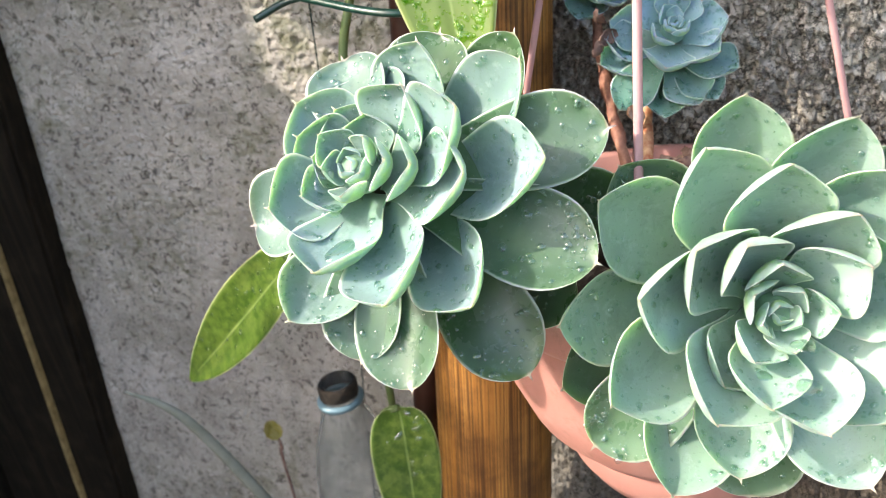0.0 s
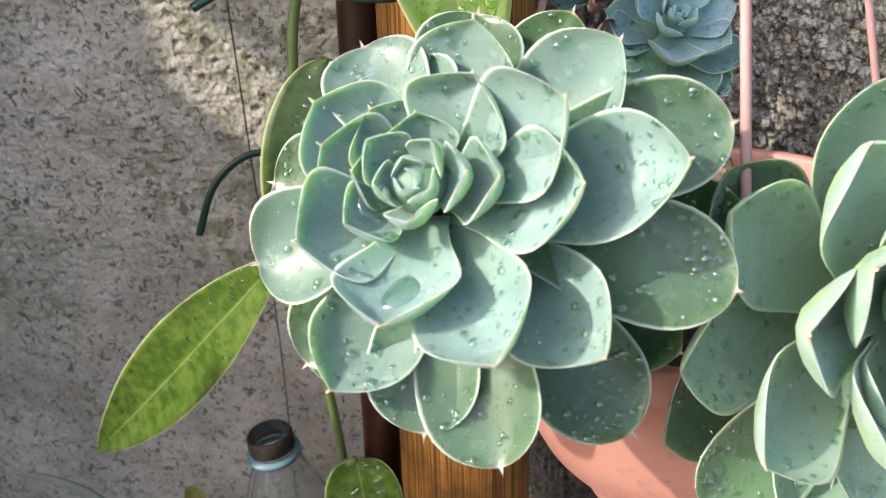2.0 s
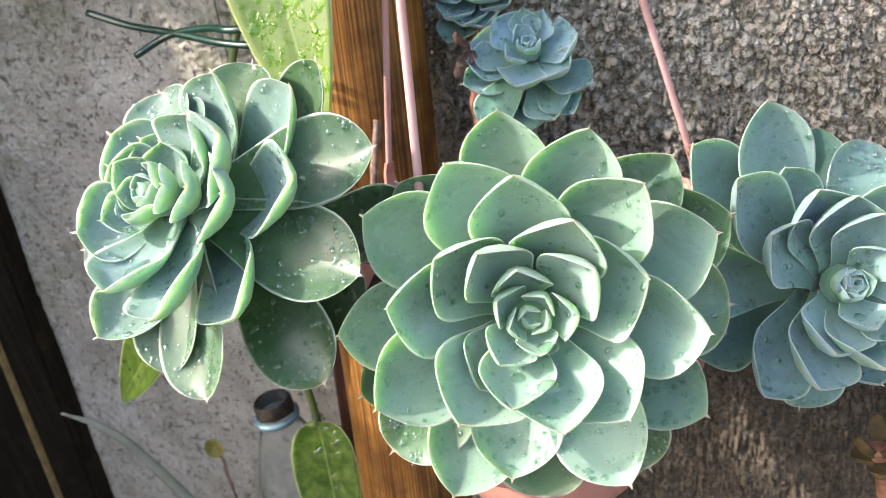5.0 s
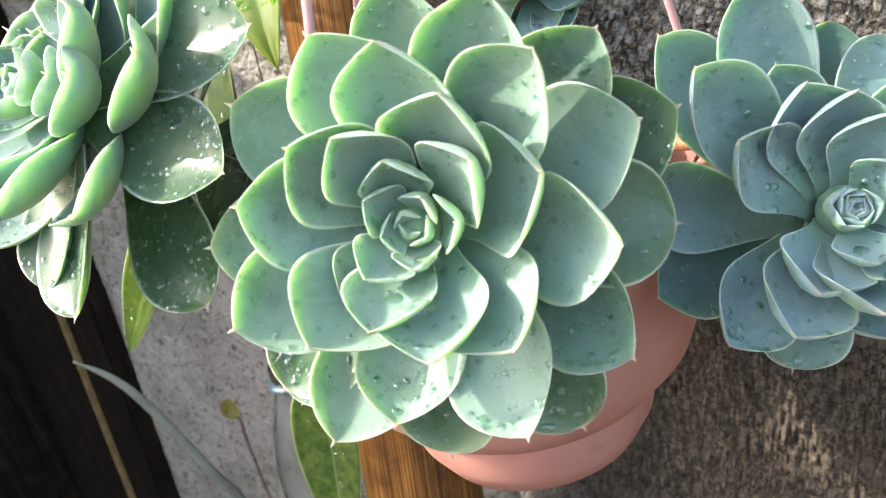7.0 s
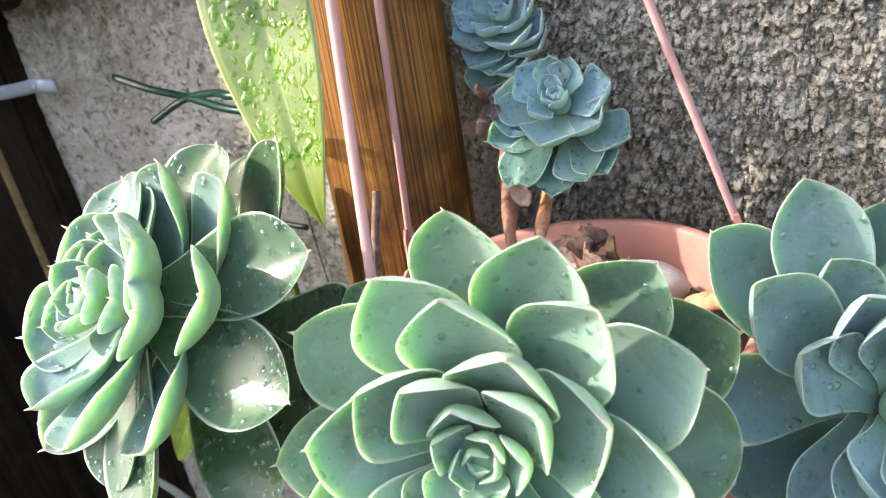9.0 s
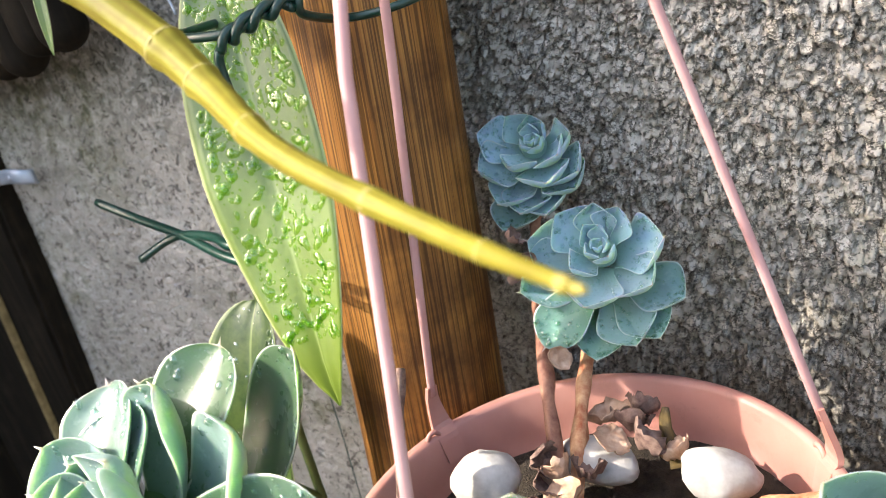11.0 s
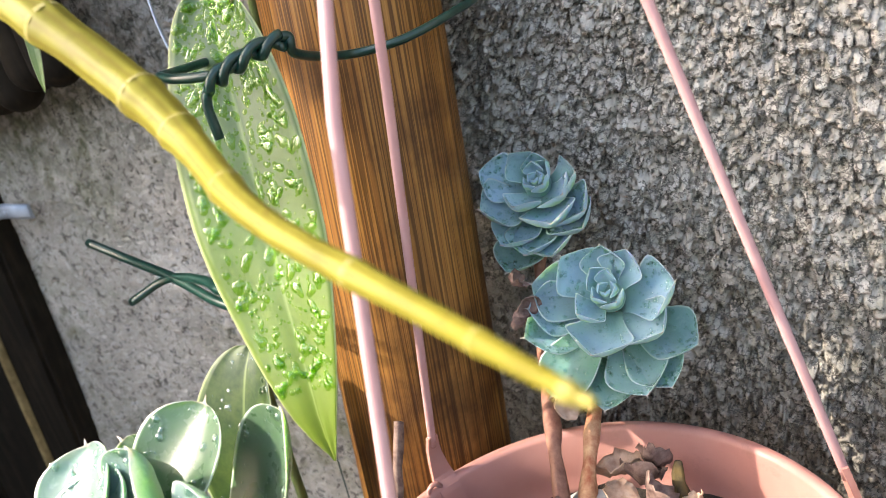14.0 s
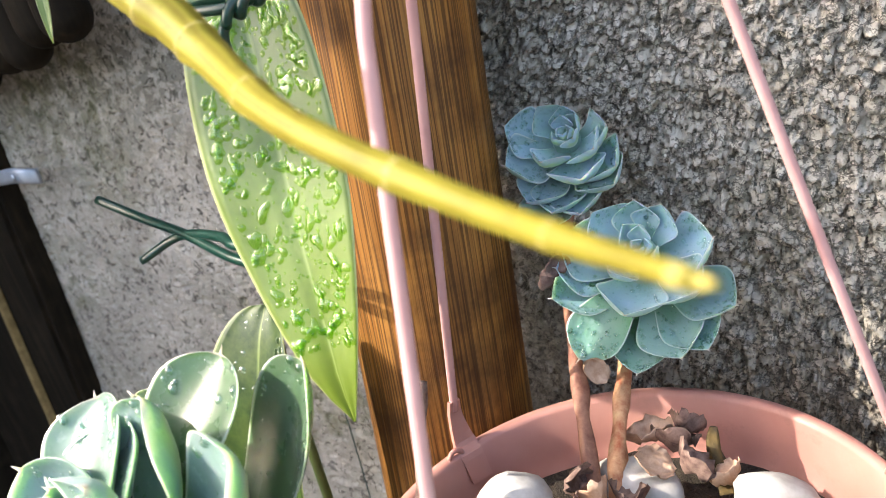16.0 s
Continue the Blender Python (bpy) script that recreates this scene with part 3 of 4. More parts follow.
def leaf_width(u, point=0.0):
    if u < 0.64:
        q = u / 0.64
        return 0.42 + 0.58 * (q * q * (3 - 2 * q))
    q = (u - 0.64) / 0.36
    return max(1 - q ** (2.5 - 0.7 * point), 0.0) ** (0.60 + 0.25 * point)


def leaf_mesh(curve, side, half, thick, cup, age, twist=0.0, ns=10, seed=0.0, point=0.0):
    """A fleshy spoon-shaped leaf. curve: 0..1 to place; side: across; returns the mesh and its upper skin (places, normals)."""
    verts, faces = [], []
    lay = {"margin": [], "along": [], "tip": [], "age": [], "under": []}
    skin = []
    rows = list(LEAF_ROWS)
    for i, u in enumerate(rows):
        c = curve(u)
        d = (curve(min(u + 0.02, 1.0)) - curve(max(u - 0.02, 0.0))).normalized()
        s = (side - d * side.dot(d)).normalized()
        nrm = s.cross(d)
        if twist:
            s, nrm = s * math.cos(twist * u) + nrm * math.sin(twist * u), nrm * math.cos(twist * u) - s * math.sin(twist * u)
        w = max(half * leaf_width(u, point), half * 0.035)
        th = thick * (1.0 - 0.55 * u) * min(1.0, 0.25 + 4 * (1 - u))
        for j in range(ns + 1):
            q = -1 + 2 * j / ns
            q = math.sin(q * math.pi / 2)
            wav = 0.025 * half * noise.noise(Vector((u * 4 + seed, q * 2, seed)))
            top = c + s * (q * w) + nrm * (cup * w * (q * q - 0.25) * (0.4 + 0.9 * u) + wav)
            verts.append(top + nrm * th * 0.16 * (1 - q * q))
            lay["margin"].append(max(abs(q) ** 1.0, (u - 0.80) / 0.2 if u > 0.8 else 0) if u > 0.12 else 0)
            lay["along"].append(u)
            lay["tip"].append(max((u - 0.965) / 0.035, 0))
            lay["age"].append(age)
            lay["under"].append(0.0)
            if 0 < j < ns and 2 < i < len(rows) - 3:
                skin.append((verts[-1], nrm))
    off = len(verts)
    for i, u in enumerate(rows):
        for j in range(ns + 1):
            q = math.sin((-1 + 2 * j / ns) * math.pi / 2)
            v = verts[i * (ns + 1) + j]
            c = curve(u)
            d = (curve(min(u + 0.02, 1.0)) - curve(max(u - 0.02, 0.0))).normalized()
            nrm = (side - d * side.dot(d)).normalized().cross(d)
            th = thick * (1.0 - 0.55 * u) * min(1.0, 0.25 + 4 * (1 - u))
            verts.append(v - nrm * (th * max(1 - q * q, 0.0) ** 0.75 + th * 0.22))
            for k in lay:
                lay[k].append({"margin": 1.0 if abs(q) > 0.97 else 0.4, "under": 1.0 if abs(q) < 0.7 and u < 0.9 else 0.0}.get(k, lay[k][i * (ns + 1) + j]))
    m = ns + 1
    for i in range(len(rows) - 1):
        for j in range(ns):
            a = i * m + j
            faces.append((a, a + 1, a + m + 1, a + m))
            faces.append((off + a, off + a + m, off + a + m + 1, off + a + 1))
        faces.append((i * m, (i + 1) * m, off + (i + 1) * m, off + i * m))
        faces.append((i * m + ns, off + i * m + ns, off + (i + 1) * m + ns, (i + 1) * m + ns))
    faces.append(tuple(range(ns, -1, -1)) + tuple(off + j for j in range(ns + 1)))
    # the little spine at the tip
    last = (len(rows) - 1) * m
    end = curve(1.0)
    d = (end - curve(0.97)).normalized()
    nrm = (side - d * side.dot(d)).normalized().cross(d)
    tip = len(verts)
    verts.append(end + d * half * (0.13 + 0.10 * point) + nrm * half * 0.05)
    for k, val in (("margin", 1), ("along", 1), ("tip", 1), ("age", age), ("under", 0)):
        lay[k].append(val)
    for j in range(ns):
        faces.append((last + j, last + j + 1, tip))
        faces.append((off + last + j + 1, off + last + j, tip))
    faces.append((last, tip, off + last))
    faces.append((last + ns, off + last + ns, tip))
    return mesh_of("leaf", verts, faces, True, lay), skin


def drop_data(store, at, up, r, flat=0.55, stretch=1.0, ragged=0.0):
    """One bead of water: a flattened half ball resting at a place."""
    verts, faces = store
    a = up.orthogonal().normalized()
    b = up.cross(a)
    spin = random.uniform(0, 6.28)
    a, b = a * math.cos(spin) + b * math.sin(spin), b * math.cos(spin) - a * math.sin(spin)
    base, rings, seg = len(verts), (0.0, 0.4, 0.75, 1.05, 1.3, 1.5), 14
    f1, f2 = random.uniform(0, 6.28), random.uniform(0, 6.28)
    for q in rings[1:]:
        for k in range(seg):
            t = 2 * math.pi * k / seg
            k_r = r * (1 + ragged * (0.6 * math.sin(2 * t + f1) + 0.4 * math.sin(3 * t + f2)))
            verts.append(at + (a * math.cos(t) * stretch + b * math.sin(t)) * k_r * math.sin(q) + up * r * flat * (math.cos(q) - 0.12))
    verts.append(at + up * r * flat * 0.88)
    n = len(rings) - 1
    for i in range(n - 1):
        for k in range(seg):
            p, s = base + i * seg + k, base + i * seg + (k + 1) % seg
            faces.append((p, p + seg, s + seg, s))
    for k in range(seg):
        faces.append((base + n * seg, base + k, base + (k + 1) % seg))


def on_skin(skin, per_row, rng):
    """A place and normal on a leaf's upper skin, which is kept row by row."""
    i, j = rng.randrange(len(skin) // per_row - 1), rng.randrange(per_row - 1)
    a, b = rng.random(), rng.random()
    p00, p01, p10, p11 = (skin[(i + k) * per_row + j + m][0] for k in (0, 1) for m in (0, 1))
    at = (p00 * (1 - b) + p01 * b) * (1 - a) + (p10 * (1 - b) + p11 * b) * a
    up = (p01 - p00).cross(p10 - p00).normalized()
    return at, up if up.dot(skin[i * per_row + j][1]) > 0 else -up


def profile_at(profile, rho):
    return float(np.interp(rho, [p[0] for p in profile], [p[1] for p in profile]))


def rosette(name, centre, axis, leaves, profile, mat, label, size=1.0, heart=9, wet=20, seed=1, stalk=None, stalk_mat=None, half_max=0.0150, deep=0.40, pools=(), behind=()):
    """leaves: rows of azimuth in degrees, reach of the tip in millimetres from the axis and, if it is not on the profile, its height; pools: azimuth, reach and radius."""
    rng = random.Random(seed)
    n = Vector(axis).normalized()
    u = Vector((0, 0, 1)).cross(n).normalized()
    v = n.cross(u)
    c = Vector(centre)
    e = empty(name, c)
    todo = [(row[0], row[1] / 1000, row[2] / 1000 if len(row) > 2 else profile_at(profile, row[1] / 1000), True) for row in leaves]
    todo += [(az, rho / 1000, h / 1000, False) for az, rho, h in behind]
    inner = min(row[1] for row in todo)
    golden = rng.uniform(0, 360)
    for k in range(heart):
        golden += 137.5
        r = inner * (1 - (k + 0.7) / (heart + 0.6))
        todo.append((golden, max(r, 0.0009), profile_at(profile, r) + 0.0015, True))
    far = max(row[1] for row in todo)
    drops, skins = ([], []), []
    for az, rho, h, droop in todo:
        a = radians(az)
        radial = u * math.cos(a) + v * math.sin(a)
        tang = n.cross(radial)
        rb = min(0.005 * size, rho * 0.3)
        hb = (-0.008 - 0.005 * min(rho / (0.02 * size), 1.0) - deep * max(rho - 0.018, 0)) * size + 0.6 * min(h, 0.01)
        hb = max(hb, h - (1.25 + 0.7 * max(0.0, 1 - rho / (0.045 * size))) * (rho - rb))
        if droop and h < -0.019:
            hb = max(hb, 0.8 * h)
        p0 = c + radial * rb + n * hb
        p2 = c + radial * rho + n * h
        young = max(0.0, 1 - rho / (0.034 * size))
        bulge = 0.64
        p1 = c + radial * (rb + (rho - rb) * bulge) + n * (hb + (h - hb) * 0.30)

        def curve(t, p0=p0, p1=p1, p2=p2):
            return p0 * (1 - t) ** 2 + p1 * 2 * t * (1 - t) + p2 * t * t

        half = min(half_max * size, (0.0026 + 0.40 * rho) if size > 0.9 else (0.0016 + 0.44 * rho)) * rng.uniform(0.93, 1.07)
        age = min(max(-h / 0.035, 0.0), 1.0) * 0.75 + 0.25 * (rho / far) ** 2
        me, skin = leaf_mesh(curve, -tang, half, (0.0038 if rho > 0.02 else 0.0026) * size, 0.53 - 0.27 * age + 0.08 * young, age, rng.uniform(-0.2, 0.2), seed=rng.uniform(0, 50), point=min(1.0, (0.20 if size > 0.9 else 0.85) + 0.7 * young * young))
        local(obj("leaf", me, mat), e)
        skins += skin
        if rho > 0.012 * size:
            for _ in range(int(4.2 * wet * (0.12 + 1.1 * (rho / far) ** 1.5) * rng.uniform(0.3, 1.5))):
                at, up = on_skin(skin, 9, rng)
                r = 0.00046 + 0.0012 * rng.random() ** 2.6
                drop_data(drops, at, up, r * (1.0 if size > 0.9 else 0.8), 0.72, rng.uniform(0.85, 1.25), 0.06)
    for az, rho, r in pools:
        a = radians(az)
        spot = c + (u * math.cos(a) + v * math.sin(a)) * rho / 1000
        at, up = max(((p, q) for p, q in skins if ((p - spot) - n * (p - spot).dot(n)).length < 0.003), key=lambda pq: (pq[0] - c).dot(n), default=(spot, n))
        drop_data(drops, at, (up + Vector((0, 0, 0.3))).normalized(), r / 1000 * 0.85, 0.26, 1.15, 0.2)
    if wet:
        dew = local(tagged(obj("dew", mesh_of("dew", *drops), WATER), "clear beads of rain water", kind="stuff"), e)
    tilt = n.to_track_quat("Z", "Y").to_euler()
    local(lump("bud", c - n * 0.007 * size, (0.0075 * size, 0.0075 * size, 0.008 * size), mat, seed, 0.08, turn=[math.degrees(q) for q in tilt]), e)
    if stalk:
        local(tube("stalk", stalk, lambda q: 0.0046 * size * (1 if size > 0.9 else 0.8) * (1 + 0.12 * math.sin(q * 40)), stalk_mat or STALK, n=50, wobble=0.35), e)
    return tagged(e, label, "succulent", group="succulent rosettes")


FLAT = [(0, 0.001), (0.012, 0.007), (0.022, 0.011), (0.04, 0.011), (0.05, 0.004), (0.06, -0.007), (0.075, -0.018)]
DOME = [(0, 0.000), (0.012, 0.004), (0.028, 0.004), (0.042, 0.001), (0.05, -0.006), (0.06, -0.018), (0.07, -0.032), (0.09, -0.06)]
SMALL = [(0, 0.001), (0.008, 0.006), (0.016, 0.008), (0.024, 0.004), (0.032, -0.006), (0.04, -0.016), (0.05, -0.03)]

SAGE_OUTER = [(-65, 74, -35), (-142, 73, -26), (-96, 70, -27), (-122, 68, -9), (39, 67, -13), (-9, 66, -24), (90, 66, -12), (178, 65, -10), (-40, 65, -9), (140, 63, -6), (16, 62, 1), (64, 61, 1), (-69, 61, 2), (-159, 57, 5), (109, 55, 5)]
SAGE_INNER = [(-106, 55, -5), (43, 53, 13), (-12, 53, 9), (87, 45, 15), (164, 44, 12), (-53, 40, 14), (13, 37, 11), (-136, 36, 18), (136, 35, 13), (60, 34, 20), (-82, 32, 19), (-136, 27, 5), (116, 27, 16), (34, 25, 16), (-113, 25, 17), (95, 17, 12)]
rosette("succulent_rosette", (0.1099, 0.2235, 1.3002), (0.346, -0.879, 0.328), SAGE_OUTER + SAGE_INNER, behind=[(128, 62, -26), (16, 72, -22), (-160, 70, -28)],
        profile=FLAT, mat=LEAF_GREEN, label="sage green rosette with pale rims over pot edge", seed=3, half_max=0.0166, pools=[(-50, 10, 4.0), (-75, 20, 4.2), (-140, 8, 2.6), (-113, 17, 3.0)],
        stalk_mat=STALK_SHADED, stalk=[(0.103, 0.236, 1.294), (0.094, 0.256, 1.290), (0.086, 0.280, 1.282), (0.078, 0.302, 1.264), (0.072, 0.318, 1.250)])
MINT_OUTER = [(-17, 80, -24), (14, 79, -23), (-49, 78, -48), (-74, 71, -25), (2, 65, 2), (-42, 62, -2), (37, 62, -10), (-136, 62, -48), (83, 61, -36), (-91, 61, -26), (168, 58, -41), (-113, 55, -10), (-161, 52, -20), (116, 50, -20)]
MINT_INNER = [(-62, 50, 9), (76, 48, -12), (-5, 42, 6), (107, 41, -22), (23, 41, 8), (141, 39, -8), (-96, 36, 6), (-152, 32, 1), (61, 30, 0), (156, 29, -6), (123, 26, -8), (0, 22, 2), (93, 19, -5), (-145, 19, 2), (169, 16, -1)]
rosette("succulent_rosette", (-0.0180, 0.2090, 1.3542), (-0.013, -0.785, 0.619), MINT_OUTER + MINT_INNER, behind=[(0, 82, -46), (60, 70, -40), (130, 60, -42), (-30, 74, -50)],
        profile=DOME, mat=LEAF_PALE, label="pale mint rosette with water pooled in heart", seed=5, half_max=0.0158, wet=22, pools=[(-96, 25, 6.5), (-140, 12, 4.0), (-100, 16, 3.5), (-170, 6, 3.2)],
        stalk_mat=STALK_SHADED, stalk=[(-0.0177, 0.228, 1.339), (-0.0140, 0.250, 1.318), (0.006, 0.275, 1.298), (0.030, 0.298, 1.282), (0.048, 0.312, 1.262), (0.052, 0.322, 1.250)])
BLUE_OUTER = [(122, 74, -10), (99, 72, -3), (57, 59, -22), (165, 59, -10), (129, 58, 15), (-143, 51, 0), (-112, 48, -29), (100, 47, -10), (42, 41, 10), (-130, 40, 11), (140, 37, 11), (-88, 37, -1)]
BLUE_INNER = [(104, 36, 12), (-35, 30, 13), (84, 30, 13), (20, 29, 14), (-97, 29, 14), (-130, 27, 12), (-54, 24, 13), (65, 24, 13), (-2, 20, 12), (-93, 16, 10), (38, 14, 9), (161, 7, 5)]
rosette("succulent_rosette", (0.2001, 0.3025, 1.2703), (0.461, -0.762, 0.454), BLUE_OUTER + BLUE_INNER, behind=[(-62, 48, -16), (-12, 46, -10), (25, 52, -14), (75, 62, -26), (-165, 56, -22)],
        profile=FLAT, mat=LEAF_BLUE, label="blue grey rosette with upright cupped leaves", seed=8, half_max=0.0140, pools=[(-95, 9, 3.2), (-85, 22, 4.6), (-50, 17, 4.0)],
        stalk=[(0.188, 0.322, 1.264), (0.172, 0.334, 1.268), (0.150, 0.352, 1.276), (0.126, 0.362, 1.270), (0.104, 0.360, 1.258), (0.088, 0.352, 1.248)])
rosette("small_succulent", (0.0545, 0.4070, 1.3460), (0.23, -0.68, 0.697),
        [(87, 16), (51, 16), (134, 21), (-3, 25), (-37, 36), (161, 31), (-166, 37), (-46, 26), (-78, 38), (-64, 39), (-102, 41), (-133, 43), (-108, 25), (117, 9), (-139, 14), (179, 32)],
        SMALL, LEAF_SMALL, "small slate blue rosette on bent woody stalk", size=0.8, heart=6, wet=24, seed=11, stalk_mat=STALK,
        stalk=[(0.0490, 0.4180, 1.3340), (0.0440, 0.4190, 1.3180), (0.0390, 0.4100, 1.3020), (0.0440, 0.3800, 1.2850), (0.0480, 0.3560, 1.2680), (0.0490, 0.3400, 1.2500)])
rosette("small_succulent", (0.0180, 0.4400, 1.3820), (0.23, -0.70, 0.677),
        [(127, 14), (84, 10), (41, 8), (-10, 18), (-44, 26), (-55, 29), (-86, 32), (-126, 30), (-106, 31), (160, 25), (-160, 26), (-122, 16), (-76, 23), (-120, 38), (-45, 17)],
        SMALL, LEAF_SMALL, "small slate blue rosette close against the wall", size=0.8, heart=6, wet=24, seed=12, stalk_mat=STALK_RED,
        stalk=[(0.0130, 0.4500, 1.3700), (0.0090, 0.4460, 1.3520), (0.0110, 0.4330, 1.3350), (0.0190, 0.4100, 1.3170), (0.0280, 0.3880, 1.3000), (0.0380, 0.3640, 1.2800), (0.0440, 0.3460, 1.2500)])


# ---- broad leaves of the climbing plant ----
def blade_leaf(parent, name, base, mid, tip, half, facing, mat, label="", wide_at=0.42, cup=0.18, drops=0, seed=1, drop_size=1.0, hook=0.0, blunt=0.62):
    """A long pointed leaf with thickness, along a curve from base over mid to tip."""
    rng = random.Random(seed)
    p0, p1, p2 = Vector(base), Vector(mid) * 2 - (Vector(base) + Vector(tip)) * 0.5, Vector(tip)
    face = Vector(facing).normalized()
    rows, ns = 30, 14
    verts, faces, lay, skin = [], [], {"margin": [], "along": [], "across": []}, []
    for under in (0, 1):
        for i in range(rows + 1):
            u = (i / rows) ** 1.35
            c = p0 * (1 - u) ** 2 + p1 * 2 * u * (1 - u) + p2 * u * u
            d = ((p1 - p0) * (1 - u) + (p2 - p1) * u).normalized()
            s = d.cross(face).normalized()
            nrm = s.cross(d).normalized()
            k = u / wide_at if u < wide_at else (1 - u) / (1 - wide_at)
            w = half * max(math.sin(k * math.pi / 2) ** (blunt if u < wide_at else 0.8), 0.02)
            c = c + nrm * hook * max(u - 0.93, 0) * 10
            for j in range(ns + 1):
                q = -1 + 2 * j / ns
                wav = 0.05 * half * noise.noise(Vector((u * 5, q * 1.5, seed)))
                p = c + s * q * w + nrm * (cup * w * (q * q - 0.3) - 0.05 * w * math.exp(-(q * 9) ** 2) + wav)
                th = 0.0011 * (1 - 0.6 * abs(q))
                verts.append(p - nrm * th if under else p)
                lay["margin"].append(abs(q))
                lay["along"].append(u)
                lay["across"].append(abs(q))
                if not under and 0 < j < ns and 1 < i < rows - 2:
                    skin.append((p, nrm, d))
    m, off = ns + 1, (rows + 1) * (ns + 1)
    for i in range(rows):
        for j in range(ns):
            a = i * m + j
            faces.append((a, a + 1, a + m + 1, a + m))
            faces.append((off + a, off + a + m, off + a + m + 1, off + a + 1))
        faces.append((i * m, (i + 1) * m, off + (i + 1) * m, off + i * m))
        faces.append((i * m + ns, off + i * m + ns, off + (i + 1) * m + ns, (i + 1) * m + ns))
    leaf = local(obj(name, mesh_of(name, verts, faces, True, lay), mat, None, label), parent)
    if drops:
        store = ([], [])
        for _ in range(drops):
            at, nrm = on_skin(skin, ns - 1, rng)
            big = rng.random() ** 3.2
            drop_data(store, at, nrm, (0.00045 + 0.0022 * big) * drop_size, 0.62 - 0.30 * big, rng.uniform(0.75, 1.5), 0.14 + 0.3 * big)
        w = tagged(obj("dew", mesh_of("dew", *store), WET_GREEN if mat is LEAF_HANG else WATER), "clear beads of rain water", kind="stuff")
        w.parent = leaf
        w.matrix_parent_inverse = leaf.matrix_world.inverted()
        w.parent, w.matrix_parent_inverse = leaf, Matrix()
    return leaf


vine = empty("climbing_plant", (-0.150, 0.388, 0.95))
tagged(vine, "climbing plant with broad wet green leaves beside pole", "plant")
blade_leaf(vine, "leaf", (-0.0400, 0.3560, 1.4900), (-0.0325, 0.3380, 1.4161), (-0.0170, 0.3150, 1.3276), 0.0275, (0.19, -0.915, 0.30), LEAF_HANG, "large wet green hanging leaf", 0.46, 0.16, 1050, 2, 1.0, hook=-0.004, blunt=0.40)
blade_leaf(vine, "leaf", (-0.0890, 0.3554, 1.3500), (-0.0965, 0.3325, 1.2930), (-0.1125, 0.3477, 1.2079), 0.0255, (0.04, -0.933, 0.25), LEAF_DARK, "", 0.4, 0.2, 60, 3, blunt=0.42)
blade_leaf(vine, "leaf", (-0.1180, 0.3230, 1.2720), (-0.1900, 0.3230, 1.2080), (-0.2604, 0.3370, 1.1455), 0.021, (0.2, -0.776, 0.55), LEAF_MOTTLED, "mottled yellow green leaf", 0.45, 0.22, 150, 4, 0.6)
blade_leaf(vine, "leaf", (-0.1226, 0.3687, 1.1185), (-0.1174, 0.3558, 1.0710), (-0.1101, 0.3341, 0.9983), 0.023, (0.263, -0.808, 0.5), LEAF_MOTTLED, "", 0.36, 0.2, 40, 5, blunt=0.3)
local(tube("vine_stem", [(-0.1600, 0.3860, 0.0), (-0.1524, 0.3873, 0.9256), (-0.1405, 0.3894, 1.0946), (-0.1361, 0.3845, 1.2067), (-0.1180, 0.3800, 1.3350), (-0.1130, 0.4000, 1.3809), (-0.0900, 0.4250, 1.4762), (-0.0481, 0.3822, 1.5054), (-0.0467, 0.3758, 1.4882)], 0.0026, LEAF_DARK, n=70), vine)
local(tube("vine_stem", [(-0.1361, 0.3845, 1.2067), (-0.1300, 0.3514, 1.2500), (-0.1180, 0.3230, 1.2720)], 0.0022, LEAF_DARK, n=20), vine)
local(tube("vine_stem", [(-0.1444, 0.3880, 1.0498), (-0.1377, 0.3696, 1.1063), (-0.1226, 0.3687, 1.1185)], 0.0022, LEAF_DARK, n=12), vine)


# ---- orchid cane in front of the pot ----
def yellow_cane():
    e = empty("orchid_cane", (-0.107, 0.266, 1.58))
    pts = smooth_line([(-0.107, 0.266, 1.580), (-0.050, 0.266, 1.531), (0.005, 0.265, 1.489), (0.0355, 0.2615, 1.4660), (0.0520, 0.2560, 1.4545), (0.0815, 0.2400, 1.4440), (0.1190, 0.2287, 1.4325), (0.1478, 0.2132, 1.4312)], 120)
    knots = (0.30, 0.43, 0.53, 0.66, 0.80, 0.91)

    def rad(q):
        swell = sum(math.exp(-(((q - k) / 0.012) ** 2)) for k in knots)
        return float(np.interp(q, (0, 0.43, 0.57, 0.71, 0.86, 1), (0.0055, 0.0046, 0.0036, 0.0026, 0.0019, 0.0010))) * (1 + 0.13 * swell)

    v, f = tube_data(pts, rad, 36, True, 1.0, 0.05)
    for i, p in enumerate(v):
        c = pts[i // 36]
        v[i] = c + (p - c) * (1 + 0.025 * math.cos(9 * 2 * math.pi * (i % 36) / 36))
    grooves = {"groove": [0.5 - 0.5 * math.cos(9 * 2 * math.pi * (i % 36) / 36) for i in range(len(v))]}
    local(obj("cane", mesh_of("cane", v, f, True, grooves), CANE), e)["label"] = "ribbed yellow cane"
    for k in knots:
        i = int(k * 120)
        v, f = tube_data([pts[i].lerp(pts[i + 1], w) for w in (-0.22, 0.0, 0.22)], rad(k) * 1.012, 24, False)
        local(obj("node_sheath", mesh_of("node_sheath", v, f), SHEATH), e)
    local(tube("dry_tip", [(0.1455, 0.2144, 1.4312), (0.1475, 0.2134, 1.4312), (0.1496, 0.2122, 1.4314)], lambda q: 0.0013 - 0.0008 * q, SHEATH, n=14, sides=10, wobble=0.4), e)["label"] = "pale dry papery tip"
    return tagged(e, "bare yellow orchid cane reaching over the pot", "cane")


yellow_cane()


